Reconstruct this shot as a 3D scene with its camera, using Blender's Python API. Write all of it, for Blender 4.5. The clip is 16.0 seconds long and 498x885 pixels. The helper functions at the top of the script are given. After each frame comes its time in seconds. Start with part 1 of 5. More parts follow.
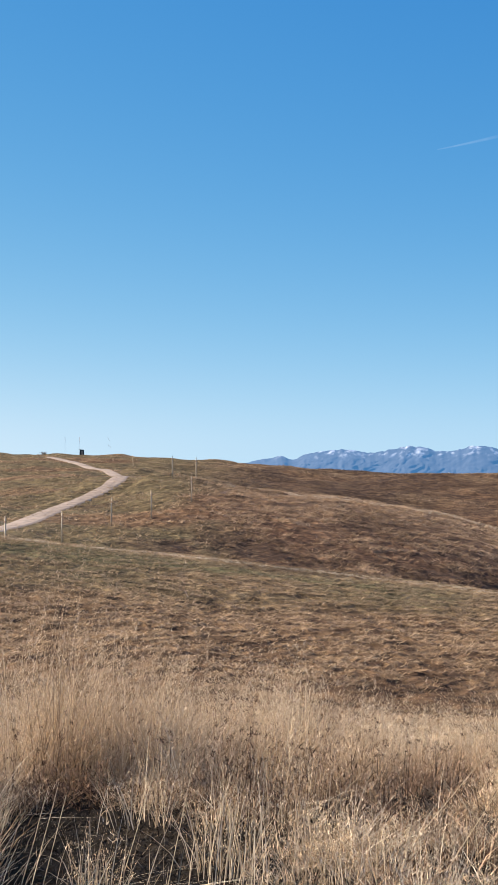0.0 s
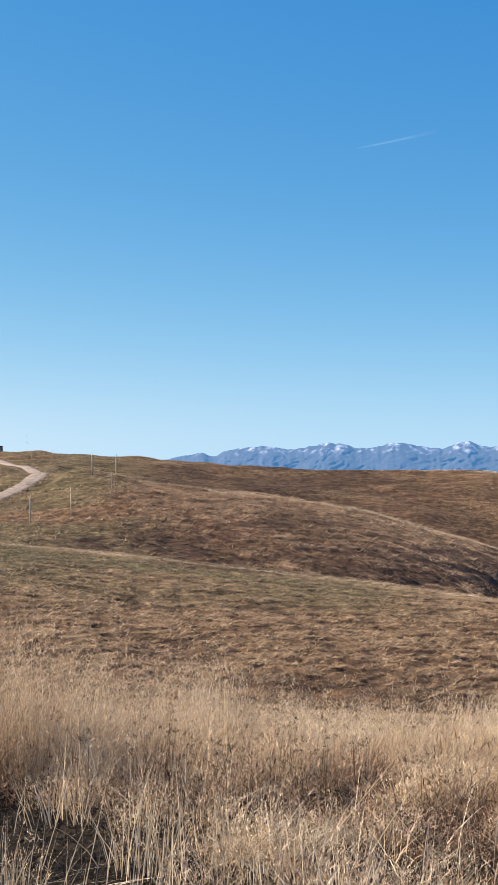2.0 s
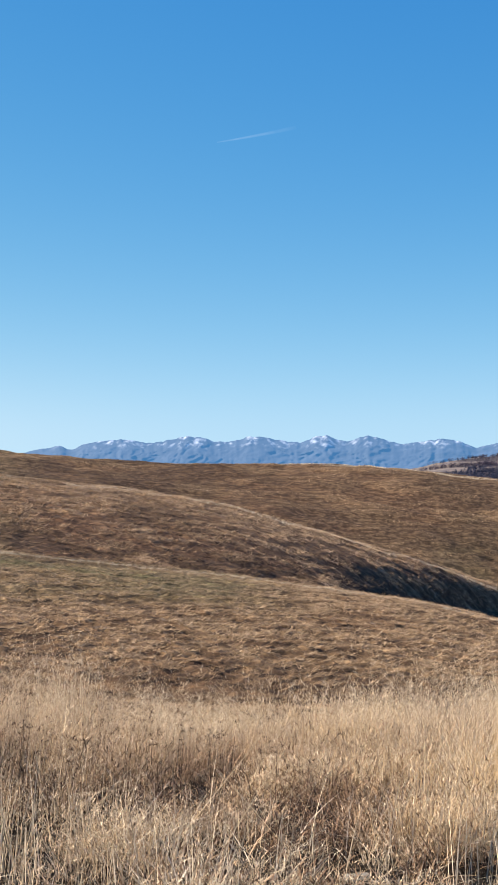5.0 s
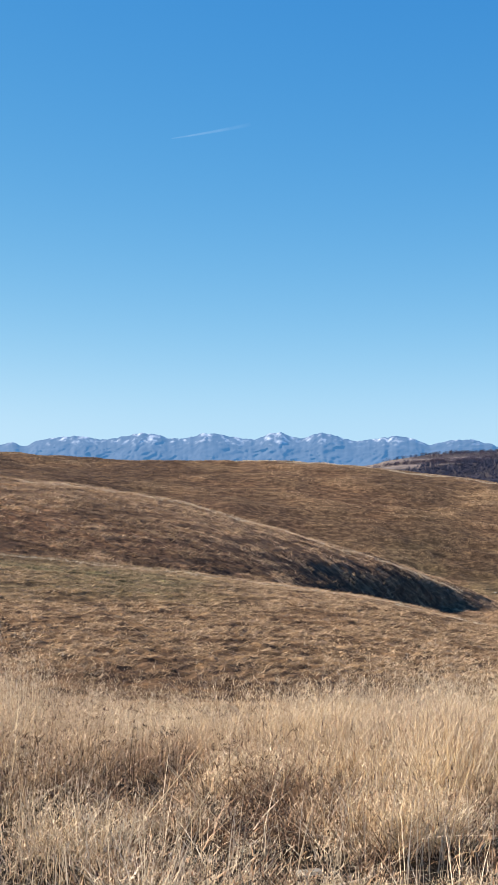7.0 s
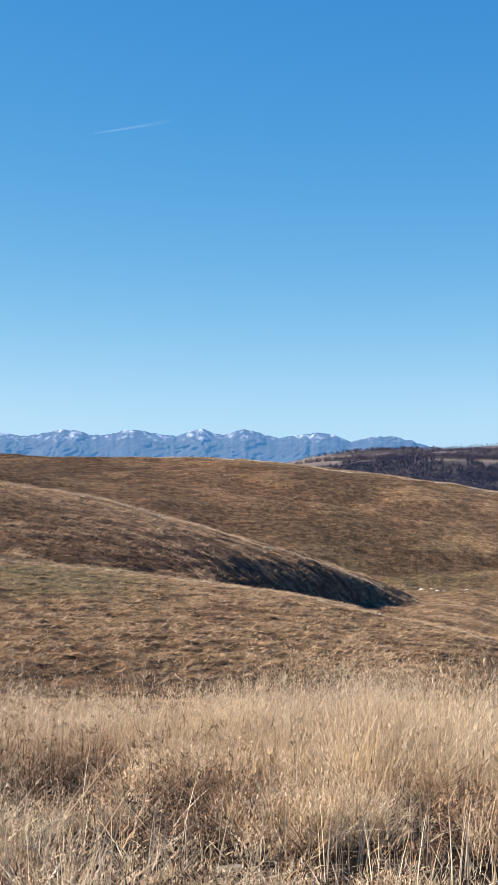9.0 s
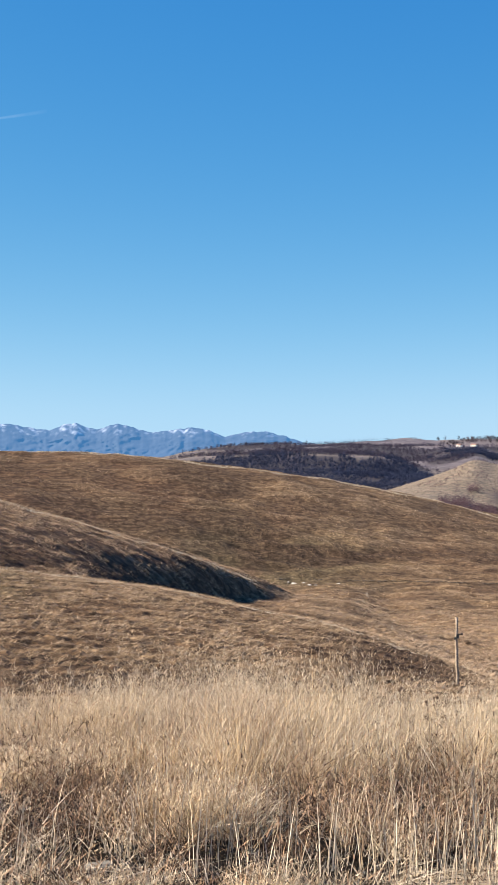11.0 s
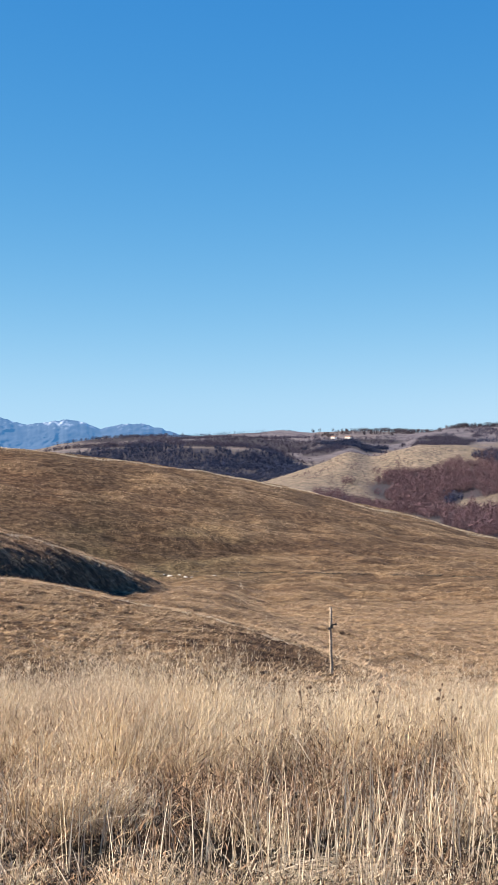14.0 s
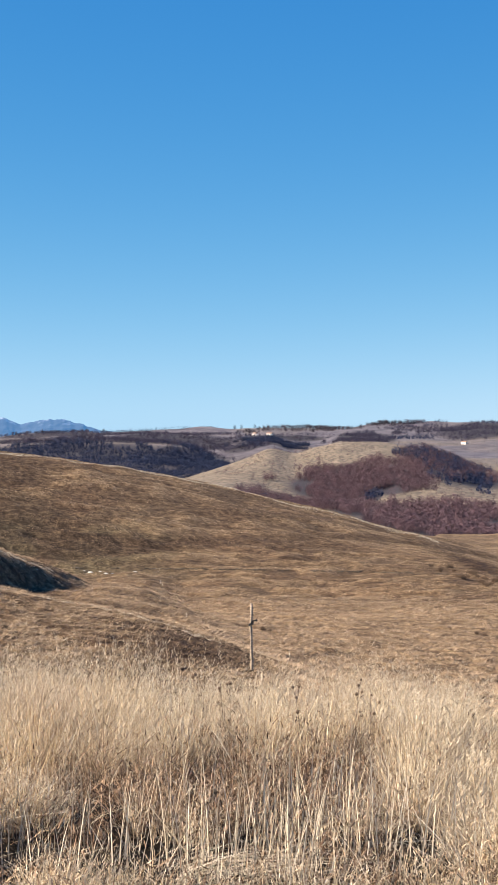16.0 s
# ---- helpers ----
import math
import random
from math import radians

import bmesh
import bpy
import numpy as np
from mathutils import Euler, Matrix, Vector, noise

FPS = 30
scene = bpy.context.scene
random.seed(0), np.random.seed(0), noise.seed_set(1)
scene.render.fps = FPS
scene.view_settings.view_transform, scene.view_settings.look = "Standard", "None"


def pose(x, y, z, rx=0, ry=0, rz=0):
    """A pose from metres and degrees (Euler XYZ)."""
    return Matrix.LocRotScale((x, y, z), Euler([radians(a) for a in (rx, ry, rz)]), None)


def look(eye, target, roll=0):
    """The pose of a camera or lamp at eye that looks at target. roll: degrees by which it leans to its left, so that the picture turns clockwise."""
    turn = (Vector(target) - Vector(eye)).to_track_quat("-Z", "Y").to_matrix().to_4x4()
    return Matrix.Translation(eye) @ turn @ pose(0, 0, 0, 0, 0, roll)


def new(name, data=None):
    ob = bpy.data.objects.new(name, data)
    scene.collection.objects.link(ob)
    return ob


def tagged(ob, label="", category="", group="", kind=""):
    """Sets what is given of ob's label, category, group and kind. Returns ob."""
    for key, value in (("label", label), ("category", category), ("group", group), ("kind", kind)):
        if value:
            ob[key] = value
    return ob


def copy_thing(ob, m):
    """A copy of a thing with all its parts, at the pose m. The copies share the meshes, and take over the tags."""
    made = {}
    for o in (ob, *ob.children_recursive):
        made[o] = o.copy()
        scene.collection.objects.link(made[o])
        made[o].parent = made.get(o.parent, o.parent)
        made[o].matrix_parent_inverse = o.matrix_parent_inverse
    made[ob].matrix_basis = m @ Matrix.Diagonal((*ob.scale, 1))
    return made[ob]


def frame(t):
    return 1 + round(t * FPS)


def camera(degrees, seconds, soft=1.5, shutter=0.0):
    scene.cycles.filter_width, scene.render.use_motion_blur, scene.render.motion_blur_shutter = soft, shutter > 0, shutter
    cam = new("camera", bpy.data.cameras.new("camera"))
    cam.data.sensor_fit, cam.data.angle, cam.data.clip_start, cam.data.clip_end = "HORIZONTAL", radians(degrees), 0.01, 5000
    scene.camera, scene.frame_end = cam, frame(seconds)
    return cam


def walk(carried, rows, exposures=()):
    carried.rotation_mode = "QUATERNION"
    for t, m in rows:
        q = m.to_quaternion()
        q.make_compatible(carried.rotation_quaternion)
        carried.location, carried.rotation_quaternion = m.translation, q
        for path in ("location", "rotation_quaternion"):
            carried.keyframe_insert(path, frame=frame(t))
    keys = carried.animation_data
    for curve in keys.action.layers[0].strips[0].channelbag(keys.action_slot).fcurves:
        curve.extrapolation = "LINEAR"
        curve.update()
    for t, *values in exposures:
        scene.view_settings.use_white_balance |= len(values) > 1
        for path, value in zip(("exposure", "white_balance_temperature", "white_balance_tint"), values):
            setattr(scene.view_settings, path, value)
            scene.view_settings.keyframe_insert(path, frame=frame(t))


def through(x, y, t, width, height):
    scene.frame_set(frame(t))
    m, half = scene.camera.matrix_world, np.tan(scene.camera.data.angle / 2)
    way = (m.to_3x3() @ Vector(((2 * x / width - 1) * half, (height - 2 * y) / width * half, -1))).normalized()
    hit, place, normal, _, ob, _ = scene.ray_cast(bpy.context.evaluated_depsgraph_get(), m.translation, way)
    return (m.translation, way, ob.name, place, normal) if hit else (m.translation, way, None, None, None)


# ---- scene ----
# The camera is held at arm's length, 1.65 m above a meadow, and pans to the right.
EYE = 1.65
cam = camera(20.57, 16.0, 1.5)
# seconds, turn to the right, tilt up, lean to the left (degrees)
ROWS = [
    (0.0, 0.000, 0.844, -0.284),
    (0.5, 0.814, 0.802, -0.275),
    (1.0, 1.774, 0.772, -0.342),
    (1.5, 2.612, 0.734, -0.281),
    (2.0, 3.321, 0.690, -0.252),
    (2.5, 3.771, 0.644, -0.245),
    (3.0, 4.526, 0.588, -0.273),
    (3.5, 5.996, 0.552, -0.257),
    (4.0, 7.492, 0.505, -0.190),
    (6.5, 10.417, 0.292, -0.062),
    (7.0, 11.127, 0.267, -0.021),
    (7.5, 12.208, 0.233, -0.076),
    (8.0, 12.820, 0.194, -0.023),
    (8.5, 13.500, 0.160, -0.003),
    (9.0, 14.372, 0.123, 0.022),
    (9.5, 15.982, 0.083, 0.096),
    (12.0, 21.345, -0.191, 0.219),
    (12.5, 22.261, -0.241, 0.168),
    (13.0, 23.205, -0.293, 0.309),
    (13.5, 24.022, -0.336, 0.338),
    (14.0, 24.814, -0.380, 0.296),
    (14.5, 25.411, -0.417, 0.318),
    (15.0, 26.015, -0.447, 0.355),
    (15.5, 26.649, -0.477, 0.425),
    (16.0, 28.087, -0.511, 0.515),
]


def heading(turn, tilt):
    a, b = radians(turn), radians(tilt)
    return Vector((math.sin(a) * math.cos(b), math.cos(a) * math.cos(b), math.sin(b)))


def held(turn):
    """Turning on the spot carries the outstretched camera a few centimetres to the right."""
    return Vector((0.0022 * (turn - 14.0), 0, EYE))


walk(cam, [(t, look(held(turn), held(turn) + heading(turn, tilt), lean)) for t, turn, tilt, lean in ROWS],
     exposures=[(0.0, 1.20, 6650, 12), (3.5, 1.24, 6650, 11), (7.0, 1.25, 6610, 10), (12.0, 1.19, 6430, 10), (16.0, 1.20, 6430, 10)])

# ---- world and sun ----
SUN_TURN, SUN_HEIGHT = -72.0, 34.0
world = bpy.data.worlds.new("sky")
scene.world = world
world.use_nodes = True
wn = world.node_tree.nodes
sky = wn.new("ShaderNodeTexSky")
sky.sky_type = "NISHITA"
sky.sun_disc = False
sky.sun_elevation, sky.sun_rotation = radians(SUN_HEIGHT), radians(SUN_TURN)
sky.altitude, sky.air_density, sky.dust_density, sky.ozone_density = 1800, 1.0, 0.0, 2.0
wn["Background"].inputs["Strength"].default_value = 0.062
# the clear, dry winter air deepens the blue overhead
split, join = wn.new("ShaderNodeSeparateColor"), wn.new("ShaderNodeCombineColor")
world.node_tree.links.new(sky.outputs["Color"], split.inputs["Color"])
for band, source, gain, power in (("Red", "Green", 0.0877, 1.82), ("Green", "Green", 1.04, 0.80), ("Blue", "Green", 3.7, 0.29)):
    curve, scale = wn.new("ShaderNodeMath"), wn.new("ShaderNodeMath")
    curve.operation, curve.inputs[1].default_value = "POWER", power
    scale.operation, scale.inputs[1].default_value = "MULTIPLY", gain
    world.node_tree.links.new(split.outputs[source], curve.inputs[0])
    world.node_tree.links.new(curve.outputs[0], scale.inputs[0])
    world.node_tree.links.new(scale.outputs[0], join.inputs[band])
world.node_tree.links.new(join.outputs["Color"], wn["Background"].inputs["Color"])
sun = new("sun", bpy.data.lights.new("sun", "SUN"))
sun.data.energy, sun.data.angle, sun.data.color = 5.7, radians(0.5), (1.0, 0.85, 0.66)
sun.matrix_world = look((0, 0, 50), Vector((0, 0, 50)) - heading(SUN_TURN, SUN_HEIGHT))


# ---- tools ----
def lattice(i, j, seed):
    """A repeatable random number for every lattice corner."""
    h = (i * 374761393 + j * 668265263 + seed * 974634599) & 0xFFFFFFFF
    h = ((h ^ (h >> 13)) * 1274126177) & 0xFFFFFFFF
    return ((h ^ (h >> 16)) & 0xFFFF) / 65535.0


def ripple(x, y, seed=0):
    """Smooth noise from 0 to 1 with features about one unit wide."""
    x, y = np.asarray(x, float), np.asarray(y, float)
    i, j = np.floor(x).astype(np.int64), np.floor(y).astype(np.int64)
    u, v = x - i, y - j
    u, v = u * u * (3 - 2 * u), v * v * (3 - 2 * v)
    a = lattice(i, j, seed) * (1 - u) + lattice(i + 1, j, seed) * u
    b = lattice(i, j + 1, seed) * (1 - u) + lattice(i + 1, j + 1, seed) * u
    return a * (1 - v) + b * v


def rough(x, y, octaves=4, seed=0):
    total, amp, top = 0.0, 1.0, 0.0
    for k in range(octaves):
        total, top = total + amp * ripple(x * 2.0**k + 17.3 * k, y * 2.0**k - 9.1 * k, seed + k), top + amp
        amp *= 0.5
    return total / top


def through_knots(x, xs, ys):
    """A smooth curve through a few knots that never overshoots. ys may hold a column of values for each x."""
    xs, ys = np.asarray(xs, float), np.asarray(ys, float)
    h, d = np.diff(xs, axis=0), np.diff(ys, axis=0)
    s = d / h
    m = np.zeros_like(ys)
    m[1:-1] = np.where(s[:-1] * s[1:] > 0, 2 * s[:-1] * s[1:] / np.where(s[:-1] + s[1:] == 0, 1, s[:-1] + s[1:]), 0)
    m[0], m[-1] = s[0], s[-1]
    x = np.clip(x, xs[0], xs[-1])
    k = np.clip(np.searchsorted(xs, x) - 1, 0, len(xs) - 2)
    t = (x - xs[k]) / h[k]
    return ys[k] * (1 + 2 * t) * (1 - t) ** 2 + m[k] * h[k] * t * (1 - t) ** 2 + ys[k + 1] * t * t * (3 - 2 * t) - m[k + 1] * h[k] * t * t * (1 - t)


def mesh_from(name, verts, faces, material=None, smooth=False, kind="", label="", category="", attributes=()):
    """One mesh object out of arrays; faces is an array of triangles or of quads."""
    me = bpy.data.meshes.new(name)
    verts, faces = np.asarray(verts, np.float32), np.asarray(faces, np.int32)
    n, k = faces.shape
    me.vertices.add(len(verts))
    me.vertices.foreach_set("co", verts.ravel())
    me.loops.add(n * k)
    me.loops.foreach_set("vertex_index", faces.ravel())
    me.polygons.add(n)
    me.polygons.foreach_set("loop_start", np.arange(0, n * k, k, dtype=np.int32))
    me.polygons.foreach_set("use_smooth", np.full(n, smooth))
    for key, values in attributes:
        me.attributes.new(key, "FLOAT", "POINT").data.foreach_set("value", np.asarray(values, np.float32).ravel())
    me.update(calc_edges=True)
    if material:
        me.materials.append(material)
    return tagged(new(name, me), label, category, "", kind)


def grid_faces(rows, cols, closed=False):
    r, c = np.meshgrid(np.arange(rows - 1), np.arange(cols if closed else cols - 1), indexing="ij")
    n = (c + 1) % cols
    return np.stack([r * cols + c, (r + 1) * cols + c, (r + 1) * cols + n, r * cols + n], -1).reshape(-1, 4)


def part(name, bm, material, parent=None, label="", smooth=False):
    """A bmesh as one mesh object, under a thing or a part where one is given."""
    me = bpy.data.meshes.new(name)
    bm.to_mesh(me)
    bm.free()
    if smooth:
        me.polygons.foreach_set("use_smooth", np.full(len(me.polygons), True))
    me.materials.append(material)
    ob = new(name, me)
    ob.parent = parent
    if label:
        ob["label"] = label
    return ob


def polar(turn, r):
    a = np.radians(turn)
    return r * np.sin(a), r * np.cos(a)


# ---- materials ----
def node_material(name):
    m = bpy.data.materials.new(name)
    m.use_nodes = True
    return m, m.node_tree.nodes, m.node_tree.links, m.node_tree.nodes["Principled BSDF"]


def noise_node(n, l, scale, detail=6.0, source=None, stretch=None):
    t = n.new("ShaderNodeTexNoise")
    t.inputs["Scale"].default_value, t.inputs["Detail"].default_value = scale, detail
    if source is None:
        source = n.new("ShaderNodeTexCoord").outputs["Object"]
    if stretch:
        mp = n.new("ShaderNodeMapping")
        mp.inputs["Scale"].default_value = stretch
        l.new(source, mp.inputs["Vector"])
        source = mp.outputs["Vector"]
    l.new(source, t.inputs["Vector"])
    return t.outputs["Fac"]


def ramp(n, l, fac, stops):
    r = n.new("ShaderNodeValToRGB")
    while len(r.color_ramp.elements) < len(stops):
        r.color_ramp.elements.new(0.5)
    for e, (p, c) in zip(r.color_ramp.elements, stops):
        e.position, e.color = p, (*c, 1)
    l.new(fac, r.inputs["Fac"])
    return r.outputs["Color"]


def mixed(n, l, fac, a, b, how="MIX"):
    m = n.new("ShaderNodeMix")
    m.data_type, m.blend_type = "RGBA", how
    for socket, value in ((m.inputs["Factor"], fac), (m.inputs["A"], a), (m.inputs["B"], b)):
        if isinstance(value, (int, float)):
            socket.default_value = value
        elif isinstance(value, tuple):
            socket.default_value = (*value, 1)
        else:
            l.new(value, socket)
    return m.outputs["Result"]


def attribute(n, key):
    a = n.new("ShaderNodeAttribute")
    a.attribute_name = key
    return a.outputs["Fac"]


def bump(n, l, p, height, strength, distance):
    b = n.new("ShaderNodeBump")
    b.inputs["Strength"].default_value, b.inputs["Distance"].default_value = strength, distance
    l.new(height, b.inputs["Height"])
    l.new(b.outputs["Normal"], p.inputs["Normal"])


def pasture_material():
    m, n, l, p = node_material("pasture")
    fine = noise_node(n, l, 3.2, 9, None, (0.7, 1.0, 1.0))
    clump = noise_node(n, l, 0.9, 6)
    broad = noise_node(n, l, 0.06, 4)
    straw = ramp(n, l, clump, [(0.34, (0.046, 0.028, 0.017)), (0.5, (0.090, 0.059, 0.035)), (0.66, (0.150, 0.102, 0.061))])
    rust = ramp(n, l, clump, [(0.34, (0.045, 0.025, 0.016)), (0.52, (0.095, 0.053, 0.032)), (0.68, (0.146, 0.086, 0.053))])
    green = ramp(n, l, clump, [(0.34, (0.040, 0.037, 0.019)), (0.52, (0.075, 0.071, 0.039)), (0.68, (0.124, 0.115, 0.060))])
    pale = ramp(n, l, clump, [(0.34, (0.158, 0.104, 0.063)), (0.52, (0.231, 0.161, 0.098)), (0.68, (0.306, 0.223, 0.144))])
    heath_and_shade = ramp(n, l, clump, [(0.34, (0.024, 0.015, 0.011)), (0.52, (0.051, 0.032, 0.022)), (0.68, (0.099, 0.065, 0.041))])
    # near-black: the shade under the tall grass is put into this earth
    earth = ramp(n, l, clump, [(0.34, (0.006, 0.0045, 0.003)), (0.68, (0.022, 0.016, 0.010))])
    c = mixed(n, l, ramp(n, l, broad, [(0.42, (0, 0, 0)), (0.6, (0.55, 0.55, 0.55))]), straw, rust)
    for key, shade in (("rust", rust), ("green", green), ("pale", pale), ("dark", heath_and_shade), ("litter", earth)):
        c = mixed(n, l, attribute(n, key), c, shade)
    c = mixed(n, l, 0.42, c, ramp(n, l, fine, [(0.40, (0.12, 0.11, 0.10)), (0.5, (0.5, 0.5, 0.5)), (0.60, (0.88, 0.86, 0.82))]), "OVERLAY")
    l.new(c, p.inputs["Base Color"])
    p.inputs["Roughness"].default_value = 0.95
    p.inputs["Specular IOR Level"].default_value = 0.1
    bump(n, l, p, fine, 1.0, 0.3)
    return m


def straw_material(name, dark, mid, light, through=0.35, zoned=False):
    """Dry grass: every blade its own shade, thin enough to let some light through."""
    m, n, l, p = node_material(name)
    geo = n.new("ShaderNodeNewGeometry")
    shade = geo.outputs["Random Per Island"]
    c = ramp(n, l, shade, [(0.0, dark), (0.5, mid), (1.0, light)])
    if zoned:
        c = mixed(n, l, attribute(n, "rust"), c, ramp(n, l, shade, [(0.0, (0.123, 0.066, 0.044)), (1.0, (0.366, 0.229, 0.151))]))
        c = mixed(n, l, attribute(n, "green"), c, ramp(n, l, shade, [(0.0, (0.087, 0.070, 0.039)), (1.0, (0.297, 0.245, 0.151))]))
        c = mixed(n, l, attribute(n, "pale"), c, ramp(n, l, shade, [(0.0, (0.265, 0.185, 0.119)), (1.0, (0.522, 0.395, 0.277))]))
        c = mixed(n, l, attribute(n, "dark"), c, ramp(n, l, shade, [(0.0, (0.052, 0.034, 0.023)), (1.0, (0.209, 0.137, 0.088))]))
    else:
        # each tussock leans to rusty brown or to bleached grey
        c = mixed(n, l, attribute(n, "rusty"), c, ramp(n, l, shade, [(0.2, (0.055, 0.031, 0.019)), (0.65, (0.33, 0.200, 0.127)), (1.0, (0.70, 0.480, 0.335))]))
        c = mixed(n, l, attribute(n, "bleached"), c, ramp(n, l, shade, [(0.0, (0.285, 0.232, 0.166)), (0.6, (0.532, 0.445, 0.331)), (1.0, (0.760, 0.677, 0.552))]))
    l.new(c, p.inputs["Base Color"])
    p.inputs["Roughness"].default_value = 0.75
    p.inputs["Specular IOR Level"].default_value = 0.18
    t = n.new("ShaderNodeBsdfTranslucent")
    l.new(c, t.inputs["Color"])
    mx = n.new("ShaderNodeMixShader")
    mx.inputs["Fac"].default_value = through
    l.new(p.outputs["BSDF"], mx.inputs[1])
    l.new(t.outputs["BSDF"], mx.inputs[2])
    l.new(mx.outputs["Shader"], n["Material Output"].inputs["Surface"])
    return m


def speckled(name, dark, light, scale, roughness=0.85, relief=0.01):
    m, n, l, p = node_material(name)
    c = ramp(n, l, noise_node(n, l, scale, 8), [(0.3, dark), (0.7, light)])
    c = mixed(n, l, 0.4, c, ramp(n, l, noise_node(n, l, scale * 0.15, 3), [(0.35, (0.3, 0.3, 0.3)), (0.65, (0.72, 0.72, 0.72))]), "OVERLAY")
    l.new(c, p.inputs["Base Color"])
    p.inputs["Roughness"].default_value = roughness
    bump(n, l, p, noise_node(n, l, scale * 2, 6), 0.5, relief)
    return m


PASTURE = pasture_material()
GRAVEL = speckled("pale gravel", (0.13, 0.10, 0.085), (0.27, 0.22, 0.185), 1.2, 0.95, 0.05)
GREY_WOOD = speckled("weathered wood", (0.16, 0.12, 0.09), (0.42, 0.34, 0.26), 30.0, 0.8, 0.004)
POLE_PAINT = speckled("faded pole", (0.38, 0.31, 0.22), (0.56, 0.47, 0.35), 12.0, 0.7, 0.003)

# ---- lie of the land ----
# The land is laid out by turn (degrees) round the standpoint. For each turn: how far the crests and feet of the
# hills lie, and how many degrees above or below the eye they stand.
TURNS = [-12, -8, -4, 0, 4, 8, 12, 16, 20, 24, 28, 32, 36, 40]
FRONT_R = [62, 62, 61, 60, 60, 60, 59, 57, 53, 47, 44, 50, 60, 70]
FRONT_FOOT_R = [27, 27, 27, 28, 28, 28, 28, 28, 29, 31, 34, 42, 52, 60]
FRONT_E = [-2.75, -3.23, -3.70, -4.20, -4.72, -5.20, -5.75, -6.25, -7.05, -8.00, -9.25, -10.3, -10.7, -10.9]
SPUR_FOOT_R = [98, 96, 92, 92, 93, 96, 104, 128, 153, 160, 112, 105, 106, 106]
SPUR_R = [172, 165, 152, 142, 138, 139, 142, 148, 160, 172, 160, 155, 152, 150]
SPUR_E = [-1.10, -0.80, -0.50, -1.10, -1.60, -2.25, -3.30, -4.54, -5.90, -7.35, -7.60, -7.65, -7.70, -7.80]
BACK_FOOT_R = [232, 215, 190, 172, 182, 190, 198, 206, 212, 214, 216, 215, 212, 205]
BACK_FOOT_E = [-0.5, -0.45, -0.8, -2.0, -3.2, -4.5, -5.2, -5.7, -5.95, -5.95, -5.9, -5.95, -6.0, -6.1]
BACK_R = [360, 360, 340, 320, 310, 300, 293, 288, 286, 288, 292, 292, 284, 265]
BACK_E = [0.41, 0.35, 0.20, -0.10, -0.43, -0.54, -0.64, -0.80, -1.28, -1.88, -2.68, -3.60, -4.62, -5.80]


def height_at(e, r):
    return EYE + r * np.tan(np.radians(e))


